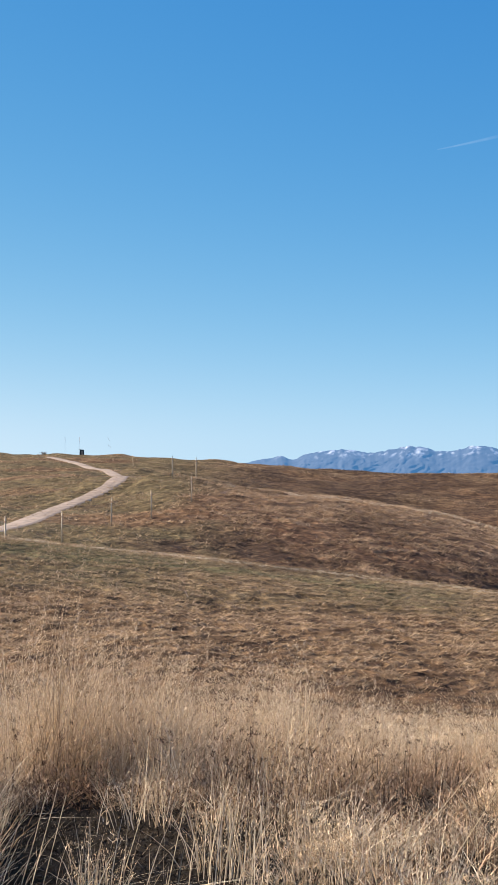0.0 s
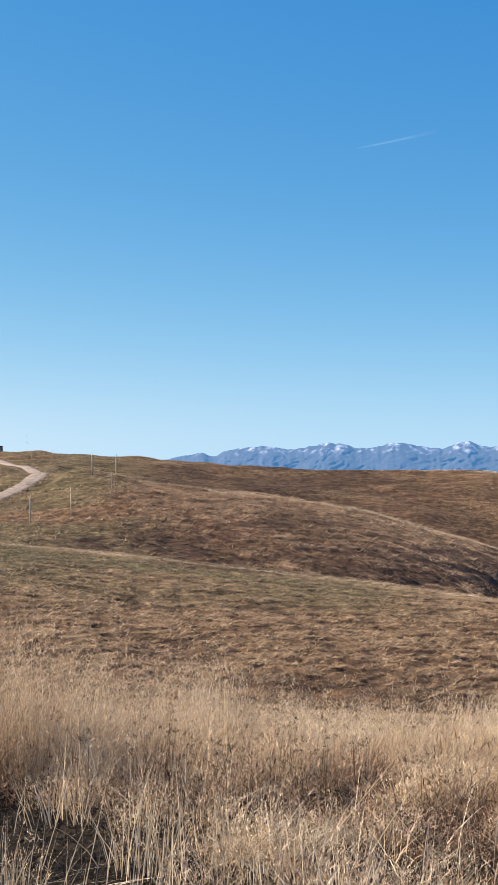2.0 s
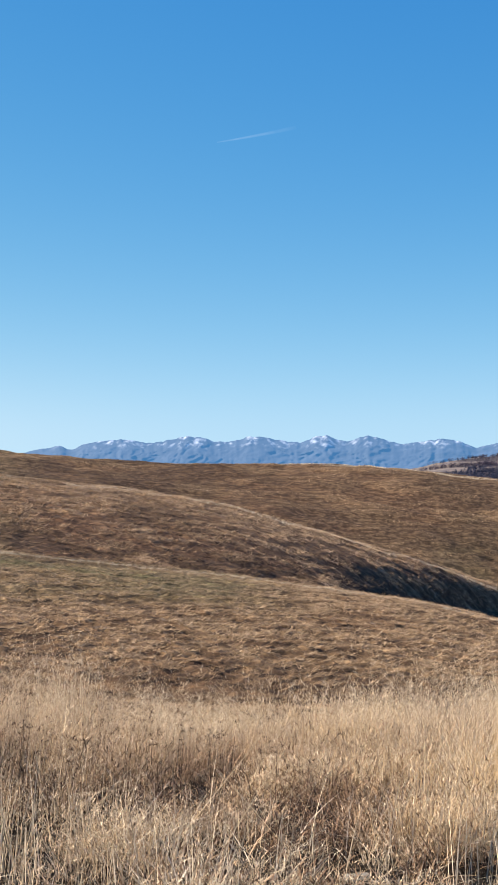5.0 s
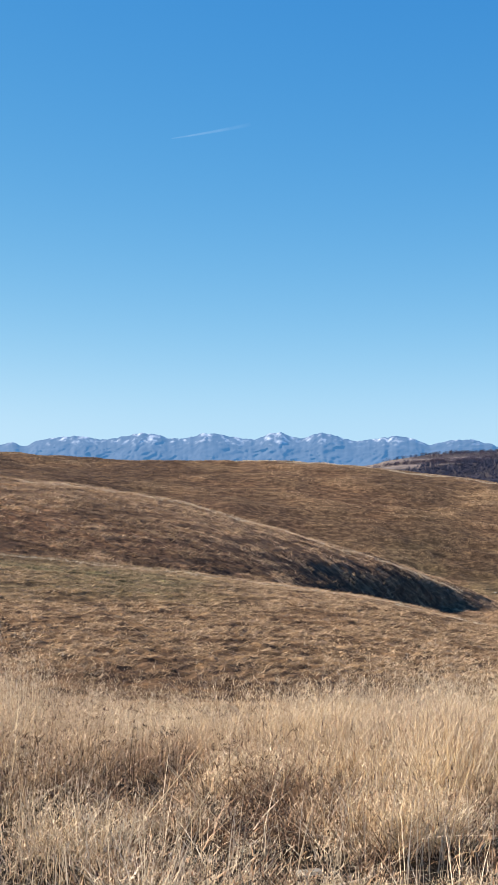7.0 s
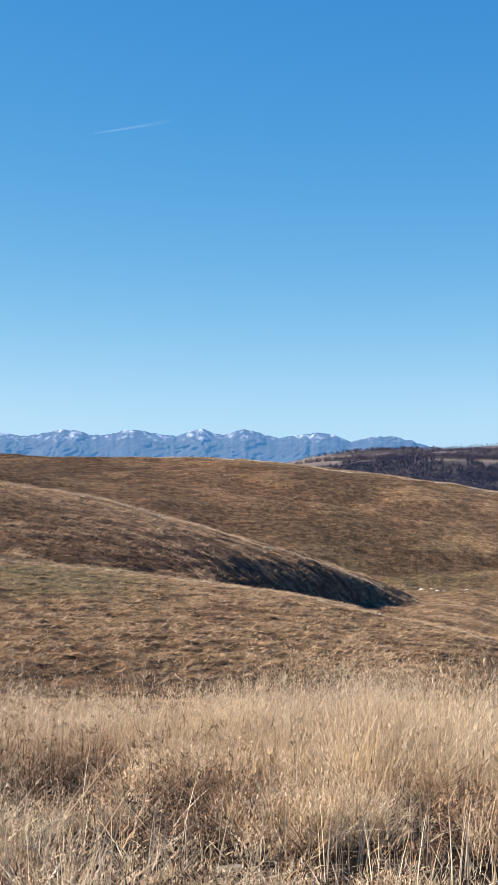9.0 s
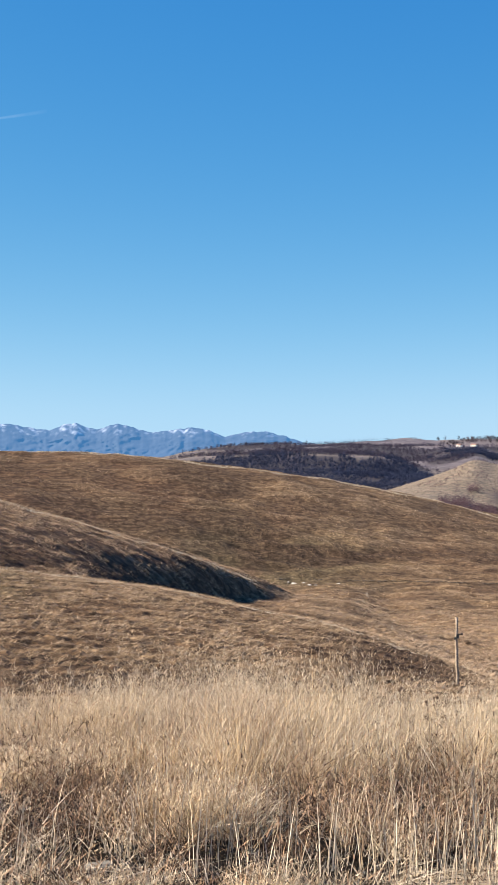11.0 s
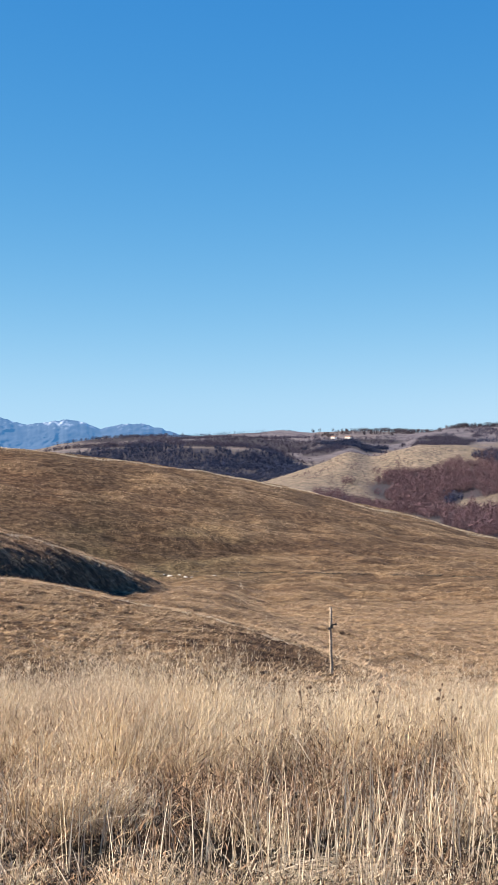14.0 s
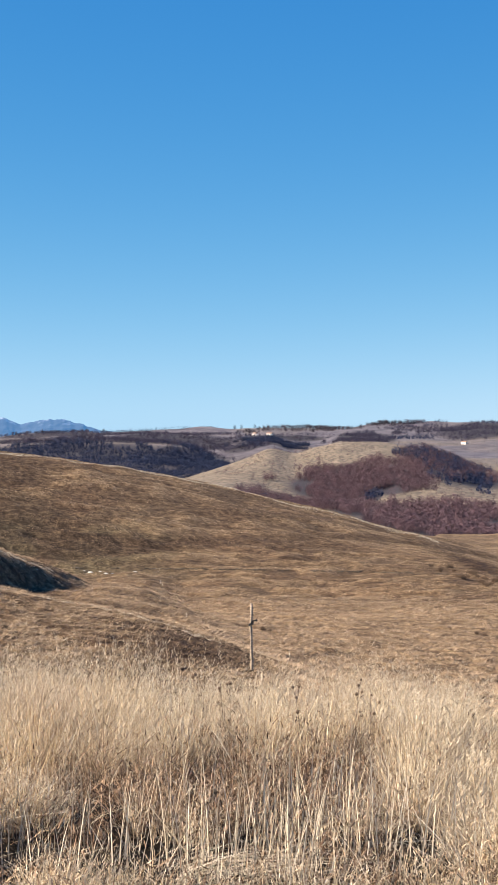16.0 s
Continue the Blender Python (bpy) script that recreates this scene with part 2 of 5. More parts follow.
def land(turn, r):
    """The height of the ground at a turn and a distance, without its fine relief."""
    # behind the standpoint the two ends of the fan are carried round to meet each other
    turn = (np.asarray(turn, float) + 166.0) % 360.0 - 166.0
    wrap = np.where(turn > 40, (turn - 40) / 308.0, np.where(turn < -12, 1 + (turn + 12) / 308.0, 0.0))
    inside = np.clip(turn, -12, 40)

    def by_turn(values):
        y = through_knots(inside, TURNS, values)
        return np.where((turn > 40) | (turn < -12), values[-1] + (values[0] - values[-1]) * np.clip(wrap, 0, 1), y)

    fr, fe, sfr, sr, se = by_turn(FRONT_R), by_turn(FRONT_E), by_turn(SPUR_FOOT_R), by_turn(SPUR_R), by_turn(SPUR_E)
    bfr, bfe, br, be = by_turn(BACK_FOOT_R), by_turn(BACK_FOOT_E), by_turn(BACK_R), by_turn(BACK_E)
    open_field = np.clip((inside - 21.5) / 5, 0, 1)  # to the right of the spur the field runs on without a hollow
    shut = np.clip((-2 - inside) / 3, 0, 1)  # on the road's side the spur grows out of the back hill
    ffr = by_turn(FRONT_FOOT_R)
    near = [0 * fr, 0 * fr + 4.0, 0 * fr + 9.5, 0 * fr + 17.0, 0 * fr + 24.0, ffr]
    near_z = [0 * fr, 0 * fr - 0.17, 0 * fr - 0.50, 0 * fr - 2.2, height_at(-10.8, 24.0) + 0 * fr, height_at(np.minimum(-10.0, fe - 0.4), ffr)]
    f_z = height_at(fe, fr)
    hollow_r = fr + (sfr - fr) * 0.55
    hollow_z = height_at(fe - 1.0 + 1.05 * open_field, hollow_r)
    # the spur's toe runs out on the field, which lies higher there than the front hill's brow
    foot_e = fe - 0.05 + 0.35 * open_field + np.interp(inside, [17.6, 18.8, 22.2, 24, 28], [0, 0.18, 1.0, 1.15, 0])
    foot_z = height_at(foot_e, sfr)
    se = np.where(inside > 16, np.maximum(se, foot_e + 0.03), se)
    s_z = height_at(se, sr)
    shoulder_r = sfr + (sr - sfr) * 0.55
    shoulder_z = foot_z + (s_z - foot_z) * (0.55 + 0.17 * (1 - open_field) * (1 - shut))
    dip_r = sr + (bfr - sr) * 0.5
    dip_e = se + (bfe - se) * 0.5 - 0.2 * (1 - open_field) * (1 - shut)
    dip_z = height_at(dip_e, dip_r)
    bf_z = height_at(bfe, bfr)
    mid_r = bfr + (br - bfr) * 0.5
    mid_z = height_at(bfe + (be - bfe) * 0.62, mid_r)
    b_z = height_at(be, br)
    past = np.clip((inside - 33) / 3, 0, 1)  # here the land behind the back hill stays in view
    after_r, after_z = br * 1.45, b_z - br * (0.10 - 0.02 * past)
    after_z = after_z * (1 - past) + height_at(-4.35, after_r) * past
    R = np.stack(near + [fr, hollow_r, sfr, shoulder_r, sr, dip_r, bfr, mid_r, br, after_r, 0 * fr + 640.0])
    Z = np.stack(near_z + [f_z, hollow_z, foot_z, shoulder_z, s_z, dip_z, bf_z, mid_z, b_z, after_z, -62.0 * (1 - past) + height_at(-4.25, 640.0) * past])
    return R, Z


def ground_mesh():
    dense = np.arange(-13.0, 41.01, 0.15)
    sparse = np.arange(45.0, 345.0, 6.0)
    turns = np.concatenate([dense, sparse])
    rings = np.concatenate([[0.0, 0.5, 1, 1.5, 2, 2.5, 3], np.geomspace(3.3, 24, 60)[:-1], np.geomspace(24, 68, 360)[:-1], np.geomspace(68, 110, 90)[:-1], np.geomspace(110, 340, 290)[:-1], np.geomspace(340, 640, 40)])
    R, Z = land(turns, 0)
    z = np.empty((len(rings), len(turns)))
    for k in range(len(turns)):
        z[:, k] = through_knots(rings, R[:, k], Z[:, k])
    rr, tt = np.meshgrid(rings, turns, indexing="ij")
    x, y = polar(tt, rr)
    z = z + relief(x, y, rr)
    return turns, rings, x, y, z


def lumps(x, y, r):
    """Matted lumps of turf, from 0 between them to about 0.4 on top."""
    pitch = np.where(r < 90, 3.6, np.where(r < 185, 1.5, 0.6))
    return np.clip(rough(x * pitch, y * pitch * 1.4, 2, 19) - 0.42, 0, 1)


def mounds(x, y, r):
    """Grassy mounds and short cattle steps along the slopes, from about -0.4 to 0.4; larger on the farther hills."""
    size = np.where(r < 90, 0.32, np.where(r < 185, 0.9, 2.3))
    along = np.arctan2(x, y) * np.where(r < 90, 48.0, np.where(r < 185, 140.0, 265.0))
    warp = (ripple(along / size / 3.5, r / size / 3.0, 83) - 0.5) * 1.6
    return rough(along / (size * np.where(r < 185, 1.9, 2.6)), r / size + warp, 2, 71) - 0.5


def relief(x, y, r):
    """Hummocks and cattle terraces, growing with the size of the hills."""
    wide = np.clip(r / 60, 0.15, 3.0)
    broad = (rough(x * 0.09, y * 0.09, 3, 5) - 0.5) * 0.5 * wide
    far_off = np.clip((r - 12) / 20, 0, 1)
    size = np.where(r < 90, 1.0, np.where(r < 185, 0.6, 0.4))
    knob = rough(x * 1.1 * size, y * 2.0 * size, 3, 9) - 0.5
    patchy = np.clip((rough(x * 0.05, y * 0.05, 2, 57) - 0.28) * 3, 0.25, 1)
    deep = np.where(r < 90, 0.15, np.where(r < 185, 0.30, 0.28))
    lump = lumps(x, y, r) * np.where(r < 90, 0.16, np.where(r < 185, 0.42, 0.35))
    pitch = np.where(r < 90, 8.0, np.where(r < 185, 2.6, 1.5))
    grain = (ripple(x * pitch, y * pitch * 1.3, 61) - 0.5) * np.where(r < 90, 0.10, np.where(r < 185, 0.20, 0.05))
    steps = np.clip(mounds(x, y, r) + 0.1, -0.1, 0.4) * np.where(r < 90, 0.15, np.where(r < 185, 0.50, 1.15)) * (0.45 + 0.55 * patchy)
    return broad + far_off * (grain + 0.6 * patchy * knob * deep + 0.3 * lump + steps)


G_TURNS, G_RINGS, gx, gy, gz = ground_mesh()


def ground_z(x, y):
    """The built ground's height below any point in view."""
    turn, r = np.degrees(np.arctan2(x, y)), np.hypot(x, y)
    n = int((G_TURNS <= 41.005).sum())
    u = np.clip((turn - G_TURNS[0]) / (G_TURNS[1] - G_TURNS[0]), 0, n - 1.001)
    v = np.clip(np.interp(r, G_RINGS, np.arange(len(G_RINGS))), 0, len(G_RINGS) - 1.001)
    i, j = v.astype(int), u.astype(int)
    a, b = v - i, u - j
    return (gz[i, j] * (1 - a) + gz[i + 1, j] * a) * (1 - b) + (gz[i, j + 1] * (1 - a) + gz[i + 1, j + 1] * a) * b


def first_ground(turn, e, start=14.0):
    """How far off the open ground first rises to e degrees at that turn."""
    r = np.arange(start, 600, 0.25)
    x, y = polar(turn, r)
    k = np.flatnonzero(np.arctan2(ground_z(x, y) - EYE, r) >= radians(e))
    return float(r[k[0]]) if len(k) else 600.0


ROAD = [(-13.0, -3.2), (-10.3, -2.72), (-8.92, -2.27), (-7.53, -1.75), (-6.49, -1.35), (-5.72, -0.90), (-5.42, -0.54), (-5.85, -0.30), (-6.9, -0.04), (-7.88, 0.20), (-8.34, 0.31)]


def road_line():
    """The track's middle line, smooth in plan and in height."""
    pts = np.array([polar(t, first_ground(t, e, 85.0)) for t, e in ROAD], float)
    along = np.concatenate([[0], np.cumsum(np.hypot(*np.diff(pts, axis=0).T))])
    s = np.arange(0, along[-1], 1.0)
    soft = np.hanning(35) / np.hanning(35).sum()
    x, y = (np.convolve(np.pad(through_knots(s, along, pts[:, k]), 17, mode="reflect", reflect_type="odd"), soft, mode="valid") for k in (0, 1))
    z = np.convolve(np.pad(ground_z(x, y), 17, mode="edge"), soft, mode="valid")
    return s, x, y, z


road_s, road_x, road_y, road_z = road_line()
cols = G_TURNS < -3.5
near_road = np.hypot(gx[:, cols, None] - road_x[::2], gy[:, cols, None] - road_y[::2])
which = near_road.argmin(-1)
near_road = near_road.min(-1)
bed = np.clip((4.5 - near_road) / 2.4, 0, 1)
bed = bed * bed * (3 - 2 * bed)
gz[:, cols] = gz[:, cols] * (1 - bed) + (road_z[::2][which] - 0.05) * bed


def road_strip(width):
    """The gravel surface on its levelled bed, with two wheel ruts."""
    tx, ty = np.gradient(road_x), np.gradient(road_y)
    size = np.hypot(tx, ty)
    across = np.array([-0.5, -0.38, -0.26, -0.12, 0.0, 0.12, 0.26, 0.38, 0.5])
    lift = np.array([-0.12, 0.05, 0.03, 0.06, 0.09, 0.06, 0.03, 0.05, -0.12])
    w = width * (0.86 + 0.28 * ripple(road_s * 0.2, road_s * 0, 7))
    px = road_x[:, None] + (ty / size * w)[:, None] * across
    py = road_y[:, None] - (tx / size * w)[:, None] * across
    pz = road_z[:, None] + lift + (rough(px * 0.8, py * 0.8, 2, 8) - 0.5) * 0.05
    v = np.stack([px, py, pz], -1).reshape(-1, 3)
    return mesh_from("road", v, grid_faces(len(road_s), len(across)), GRAVEL, True, "structure", "pale gravel track winding up the hill", "road")


def zones(x, y):
    """What grows where: greener turf, pale hay, dark heathland and the earth under the tall grass, each from 0 to 1;
    pale, dark and litter also hold painted light and shade.
    """
    turn, r = np.degrees(np.arctan2(x, y)), np.hypot(x, y)
    raw, turn = turn, np.clip(turn, -13, 41)
    patch = rough(x * 0.08, y * 0.08, 3, 31)
    small = rough(x * 0.35, y * 0.35, 3, 33)
    front, foot, spur = (through_knots(turn, TURNS, v) for v in (FRONT_R, SPUR_FOOT_R, SPUR_R))
    green = np.clip((patch - 0.24) * 4, 0, 1) * np.clip((r - 42) / 8, 0, 1) * (r < front + 3) * np.clip((13 - turn) / 6, 0.0, 1)
    green = np.maximum(green, np.clip((patch - 0.30) * 4, 0, 0.6) * np.clip((1 - turn) / 4, 0, 1) * (r > 88))
    green = np.maximum(green, np.clip((patch - 0.22) * 5, 0, 0.8) * np.exp(-(((r - 224) / 18) ** 2)) * np.clip((turn - 16) / 3, 0, 1) * np.clip((27 - turn) / 4, 0, 1))
    pale = np.clip((turn - 18) / 5, 0, 1) * np.clip(np.maximum((r - front) / 6, (turn - 28.5) / 2.0), 0, 1) * (r > 20) * np.clip((185 - r) / 25, 0.3, 1)
    back = through_knots(turn, TURNS, BACK_R)
    # sunlit rims of the brows, painted on as paler grass
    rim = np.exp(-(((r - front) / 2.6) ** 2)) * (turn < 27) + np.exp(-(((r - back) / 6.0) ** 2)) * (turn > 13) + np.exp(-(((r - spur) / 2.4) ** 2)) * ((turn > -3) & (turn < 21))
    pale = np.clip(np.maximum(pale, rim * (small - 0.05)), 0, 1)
    shoulder = np.clip((r - spur + 32) / 26, 0, 1) * (r < spur + 4) * np.clip((turn + 4) / 4, 0, 1) * np.clip((16 - turn) / 5, 0, 1)
    pale = np.maximum(pale, np.clip((r - back - 15) / 10, 0, 0.8) * np.clip((turn - 33) / 2, 0, 1))
    pale = np.maximum(pale, 0.55 * shoulder * (0.3 + small))
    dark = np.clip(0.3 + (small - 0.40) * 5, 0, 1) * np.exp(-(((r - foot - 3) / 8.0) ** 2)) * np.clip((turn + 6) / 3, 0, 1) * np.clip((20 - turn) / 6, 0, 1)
    # back hill behind the spur: shade of its turned-away slope painted as dark growth
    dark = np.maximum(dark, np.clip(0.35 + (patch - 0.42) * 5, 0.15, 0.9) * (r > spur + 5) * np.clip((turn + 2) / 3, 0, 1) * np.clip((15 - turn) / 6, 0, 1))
    dark = np.maximum(dark, np.clip((patch - 0.58) * 6, 0, 0.6) * (r > 26) * (r < 185) * np.clip((27 - turn) / 3, 0, 1))
    streak = rough(x * 0.05, y * 0.16, 3, 35)
    dark = np.maximum(dark, np.clip((streak - 0.45) * 4, 0, 0.5) * (r > 218) * np.clip((turn - 13) / 4, 0, 1))
    belt = np.exp(-(((r - 232) / 17) ** 2)) * np.clip((turn - 16) / 4, 0, 1) * np.clip((34 - turn) / 4, 0, 1)  # brown belt over the terrace
    dark = np.maximum(dark, belt * np.clip(0.45 + (streak - 0.45) * 4, 0, 0.85))
    gully = np.exp(-(((turn - 37.6) / 1.5) ** 2) - ((r - 236 + 12 * (turn - 37.6)) / 12) ** 2)
    dark = np.maximum(dark, np.clip(gully * 1.3, 0, 1))
    # shade on the front hill's right flank, painted over its dark mats
    flank = np.clip((turn - 21) / 4, 0, 1) * np.clip((29 - turn) / 1.2, 0, 1) * np.clip((r - 30) / 4, 0, 1) * np.clip((front + 1 - r) / 2, 0, 1)
    dark = np.maximum(dark, flank * np.clip((small - 0.30) * 3, 0, 0.85))
    # pale tussock rows, brown hay between; lit tops and shaded troughs painted in
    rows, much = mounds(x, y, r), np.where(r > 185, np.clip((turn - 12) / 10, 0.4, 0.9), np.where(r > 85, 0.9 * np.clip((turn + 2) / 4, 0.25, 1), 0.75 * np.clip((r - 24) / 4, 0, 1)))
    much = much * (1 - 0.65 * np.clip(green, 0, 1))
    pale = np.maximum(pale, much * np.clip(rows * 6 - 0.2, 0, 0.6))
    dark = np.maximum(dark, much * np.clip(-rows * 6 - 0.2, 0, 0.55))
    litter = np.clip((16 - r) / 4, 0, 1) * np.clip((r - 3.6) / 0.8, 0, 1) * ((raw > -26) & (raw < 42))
    rust = np.clip((r - 84) / 8, 0, 1) * (r < spur + 3) * np.clip((turn + 4) / 5, 0, 1) * np.clip((24 - turn) / 5, 0, 1) * np.clip(0.35 + small, 0, 1)
    return green, pale, dark, litter, rust


ZONE_NAMES = ("green", "pale", "dark", "litter", "rust")
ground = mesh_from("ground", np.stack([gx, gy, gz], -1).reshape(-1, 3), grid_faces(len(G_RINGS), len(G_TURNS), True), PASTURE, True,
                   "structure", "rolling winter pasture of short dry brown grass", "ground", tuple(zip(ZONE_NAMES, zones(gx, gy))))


road_strip(2.15)

# ---- far hills and mountains ----
# patches of wood: turn, distance, half width in degrees, half depth in metres, share of the trees
BARE_PATCHES = [(32.0, 1235, 2.5, 125, 0.22), (34.2, 1240, 1.5, 120, 0.1), (35.9, 855, 3.8, 130, 0.2), (32.8, 980, 1.3, 90, 0.04), (28.6, 1000, 1.2, 120, 0.03), (22.3, 2520, 5.2, 130, 0.2), (20.0, 3450, 2.6, 130, 0.05),
                (23.4, 3430, 3.4, 120, 0.12), (25.2, 2980, 2.7, 230, 0.17), (27.9, 2700, 1.0, 80, 0.03), (32.9, 3080, 1.4, 230, 0.16), (38.0, 3340, 2.3, 290, 0.18), (30.3, 3250, 1.1, 80, 0.02), (23.9, 3660, 1.8, 30, 0.01),
                (36.4, 1380, 2.1, 230, 0.08), (39.2, 640, 0.9, 40, 0.02), (30.7, 1020, 1.5, 65, 0.05), (35.6, 3480, 1.7, 150, 0.10)]
FIR_PATCHES = [(21.0, 2050, 5.4, 340, 0.55), (25.4, 2080, 1.8, 300, 0.17), (29.0, 2880, 1.5, 150, 0.12), (36.8, 1420, 2.2, 240, 0.16), (33.3, 1130, 0.4, 40, 0.005), (28.8, 1010, 0.2, 40, 0.002), (34.9, 3120, 0.8, 50, 0.012)]


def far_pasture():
    """Winter pasture, mauve-grey distance haze painted onto the plateau, and dark leaf litter under the woods."""
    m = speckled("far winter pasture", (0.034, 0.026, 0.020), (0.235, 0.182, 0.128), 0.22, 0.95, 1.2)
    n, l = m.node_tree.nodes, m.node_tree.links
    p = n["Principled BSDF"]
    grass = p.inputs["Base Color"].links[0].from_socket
    haze_mauve = ramp(n, l, noise_node(n, l, 0.03, 6), [(0.35, (0.046, 0.042, 0.064)), (0.65, (0.130, 0.113, 0.128))])
    grass = mixed(n, l, attribute(n, "far_haze"), grass, haze_mauve)
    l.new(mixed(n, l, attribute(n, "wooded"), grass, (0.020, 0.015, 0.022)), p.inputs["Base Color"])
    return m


def wooded(turn, r):
    """1 under the woods, 0 on open pasture."""
    w = 0 * turn
    for t, d, half_t, half_d, share in BARE_PATCHES[:14] + FIR_PATCHES[:5]:
        w = np.maximum(w, np.clip((1.05 - np.hypot((turn - t) / half_t, (r - d) / half_d)) * 4, 0, 1))
    return w


FAR_PASTURE = far_pasture()
FAR_TURNS = [-14, 8, 14, 17, 19, 21, 23, 25, 26, 27, 28, 29, 30, 31, 32, 33.5, 35, 36.5, 38, 42]
# height angles of the successive folds of the far land, nearest first
FOLDS = [
    (480, [-6, -6, -5, -4.5, -4.5, -4.5, -4.5, -4.5, -4.5, -4.6, -4.8, -5, -5, -5.2, -5.3, -5.4, -5.4, -5.4, -5.4, -5.4]),
    (800, [-6, -5, -3.4, -3, -3, -3, -3, -3, -3, -3.1, -3.3, -3.5, -3.7, -3.8, -3.9, -4, -4.05, -4.1, -4.15, -4.2]),
    (1100, [-6, -5, -3, -2.5, -2.5, -2.5, -2.5, -2.5, -2.4, -2.4, -2.5, -2.8, -2.9, -3, -3, -2.85, -2.62, -2.5, -2.55, -2.6]),
    (1600, [-6, -5, -2.5, -2.1, -2.1, -2.1, -2.1, -2.1, -1.85, -1.5, -1.15, -0.76, -0.95, -0.72, -0.58, -0.58, -0.72, -1.15, -1.75, -2.2]),
    (2000, [-6, -5, -2, -1.4, -1.35, -1.35, -1.4, -1.5, -1.6, -1.6, -1.5, -1.25, -1.2, -1.0, -0.9, -0.9, -0.95, -1.1, -1.2, -1.2]),
    (2400, [-6, -5, -1.6, -0.75, -0.55, -0.42, -0.45, -0.62, -0.82, -1.25, -1.3, -1.1, -1.1, -0.9, -0.8, -0.75, -0.75, -0.8, -0.85, -0.9]),
    (2650, [-6, -5, -1.7, -0.85, -0.62, -0.5, -0.55, -0.75, -0.95, -1.0, -0.85, -0.75, -0.95, -0.85, -0.6, -0.6, -0.65, -0.65, -0.6, -0.6]),
    (3000, [-6, -5, -1.5, -0.65, -0.4, -0.3, -0.3, -0.38, -0.5, -0.55, -0.36, -0.36, -0.62, -0.66, -0.42, -0.4, -0.42, -0.45, -0.3, -0.25]),
    (3350, [-6, -5, -1.4, -0.6, -0.34, -0.22, -0.22, -0.2, -0.2, -0.22, -0.25, -0.22, -0.28, -0.25, -0.1, -0.02, 0.0, 0.0, 0.08, 0.1]),
    (3700, [-6, -5, -1.2, -0.52, -0.26, -0.1, -0.13, -0.09, -0.05, -0.05, -0.06, 0.0, 0.03, 0.08, 0.20, 0.42, 0.48, 0.45, 0.48, 0.50]),
    (3900, [-6, -5, -2.0, -1.5, -1.2, -1.1, -1.1, -1.0, -1.0, -1.0, -1.0, -1.0, -1.0, -0.9, -0.8, -0.7, -0.7, -0.7, -0.6, -0.6]),
]
FAR_R = [r for r, e in FOLDS]


def far_height(turn):
    return np.stack([height_at(through_knots(turn, FAR_TURNS, e), r) for r, e in FOLDS])


def far_mesh():
    turns, rings = np.arange(-14, 42.01, 0.16), np.geomspace(480, 3900, 230)
    Z = far_height(turns)
    z = np.stack([through_knots(rings, FAR_R, Z[:, k]) for k in range(len(turns))], -1)
    rr, tt = np.meshgrid(rings, turns, indexing="ij")
    x, y = polar(tt, rr)
    z = z + (rough(x / 220, y / 220, 4, 77) - 0.5) * rr * 0.007 + (rough(x / 60, y / 60, 3, 78) - 0.5) * 4.0
    z = z + 3700 * 0.0009 * np.exp(-np.abs((tt - 26.5) / 0.6) ** 3 - ((rr - 3680) / 130) ** 2)
    return turns, rings, x, y, z


f_turns, f_rings, fx, fy, fz = far_mesh()
far_wooded = wooded(*np.meshgrid(f_turns, f_rings))
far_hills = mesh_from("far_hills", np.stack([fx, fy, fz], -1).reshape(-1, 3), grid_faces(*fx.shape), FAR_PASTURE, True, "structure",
                      "far rolling hills of dry winter pasture", "hills", (("wooded", far_wooded), ("far_haze", np.clip((np.hypot(fx, fy) - 1750) / 400, 0, 1) * np.clip(rough(fx / 300, fy / 300, 3, 79) * 2.6 - 0.5, 0.25, 0.95))))

PEAK_TURNS = [-14, -6, -0.6, 1.4, 1.75, 2.5, 3.95, 4.75, 5.8, 6.95, 8.2, 9.5, 11.2, 12.35, 13.3, 14.2, 15.6, 17.4, 18.7, 19.9, 22.2, 26, 42]
PEAK_E = [-0.9, -0.7, -0.08, 0.26, 0.12, 0.36, 0.54, 0.41, 0.50, 0.64, 0.42, 0.67, 0.41, 0.66, 0.46, 0.67, 0.33, 0.54, 0.19, 0.39, -0.08, -0.5, -0.9]


def mountain_material():
    m, n, l, p = node_material("far mountain")
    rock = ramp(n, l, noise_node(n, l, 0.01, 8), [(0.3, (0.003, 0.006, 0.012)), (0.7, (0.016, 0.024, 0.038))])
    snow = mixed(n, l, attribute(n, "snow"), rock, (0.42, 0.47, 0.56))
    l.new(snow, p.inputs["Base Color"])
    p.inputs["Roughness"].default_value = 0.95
    # haze of distance, put in as a blue glow of the rock
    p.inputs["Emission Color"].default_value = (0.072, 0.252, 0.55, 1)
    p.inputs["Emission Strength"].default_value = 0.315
    return m


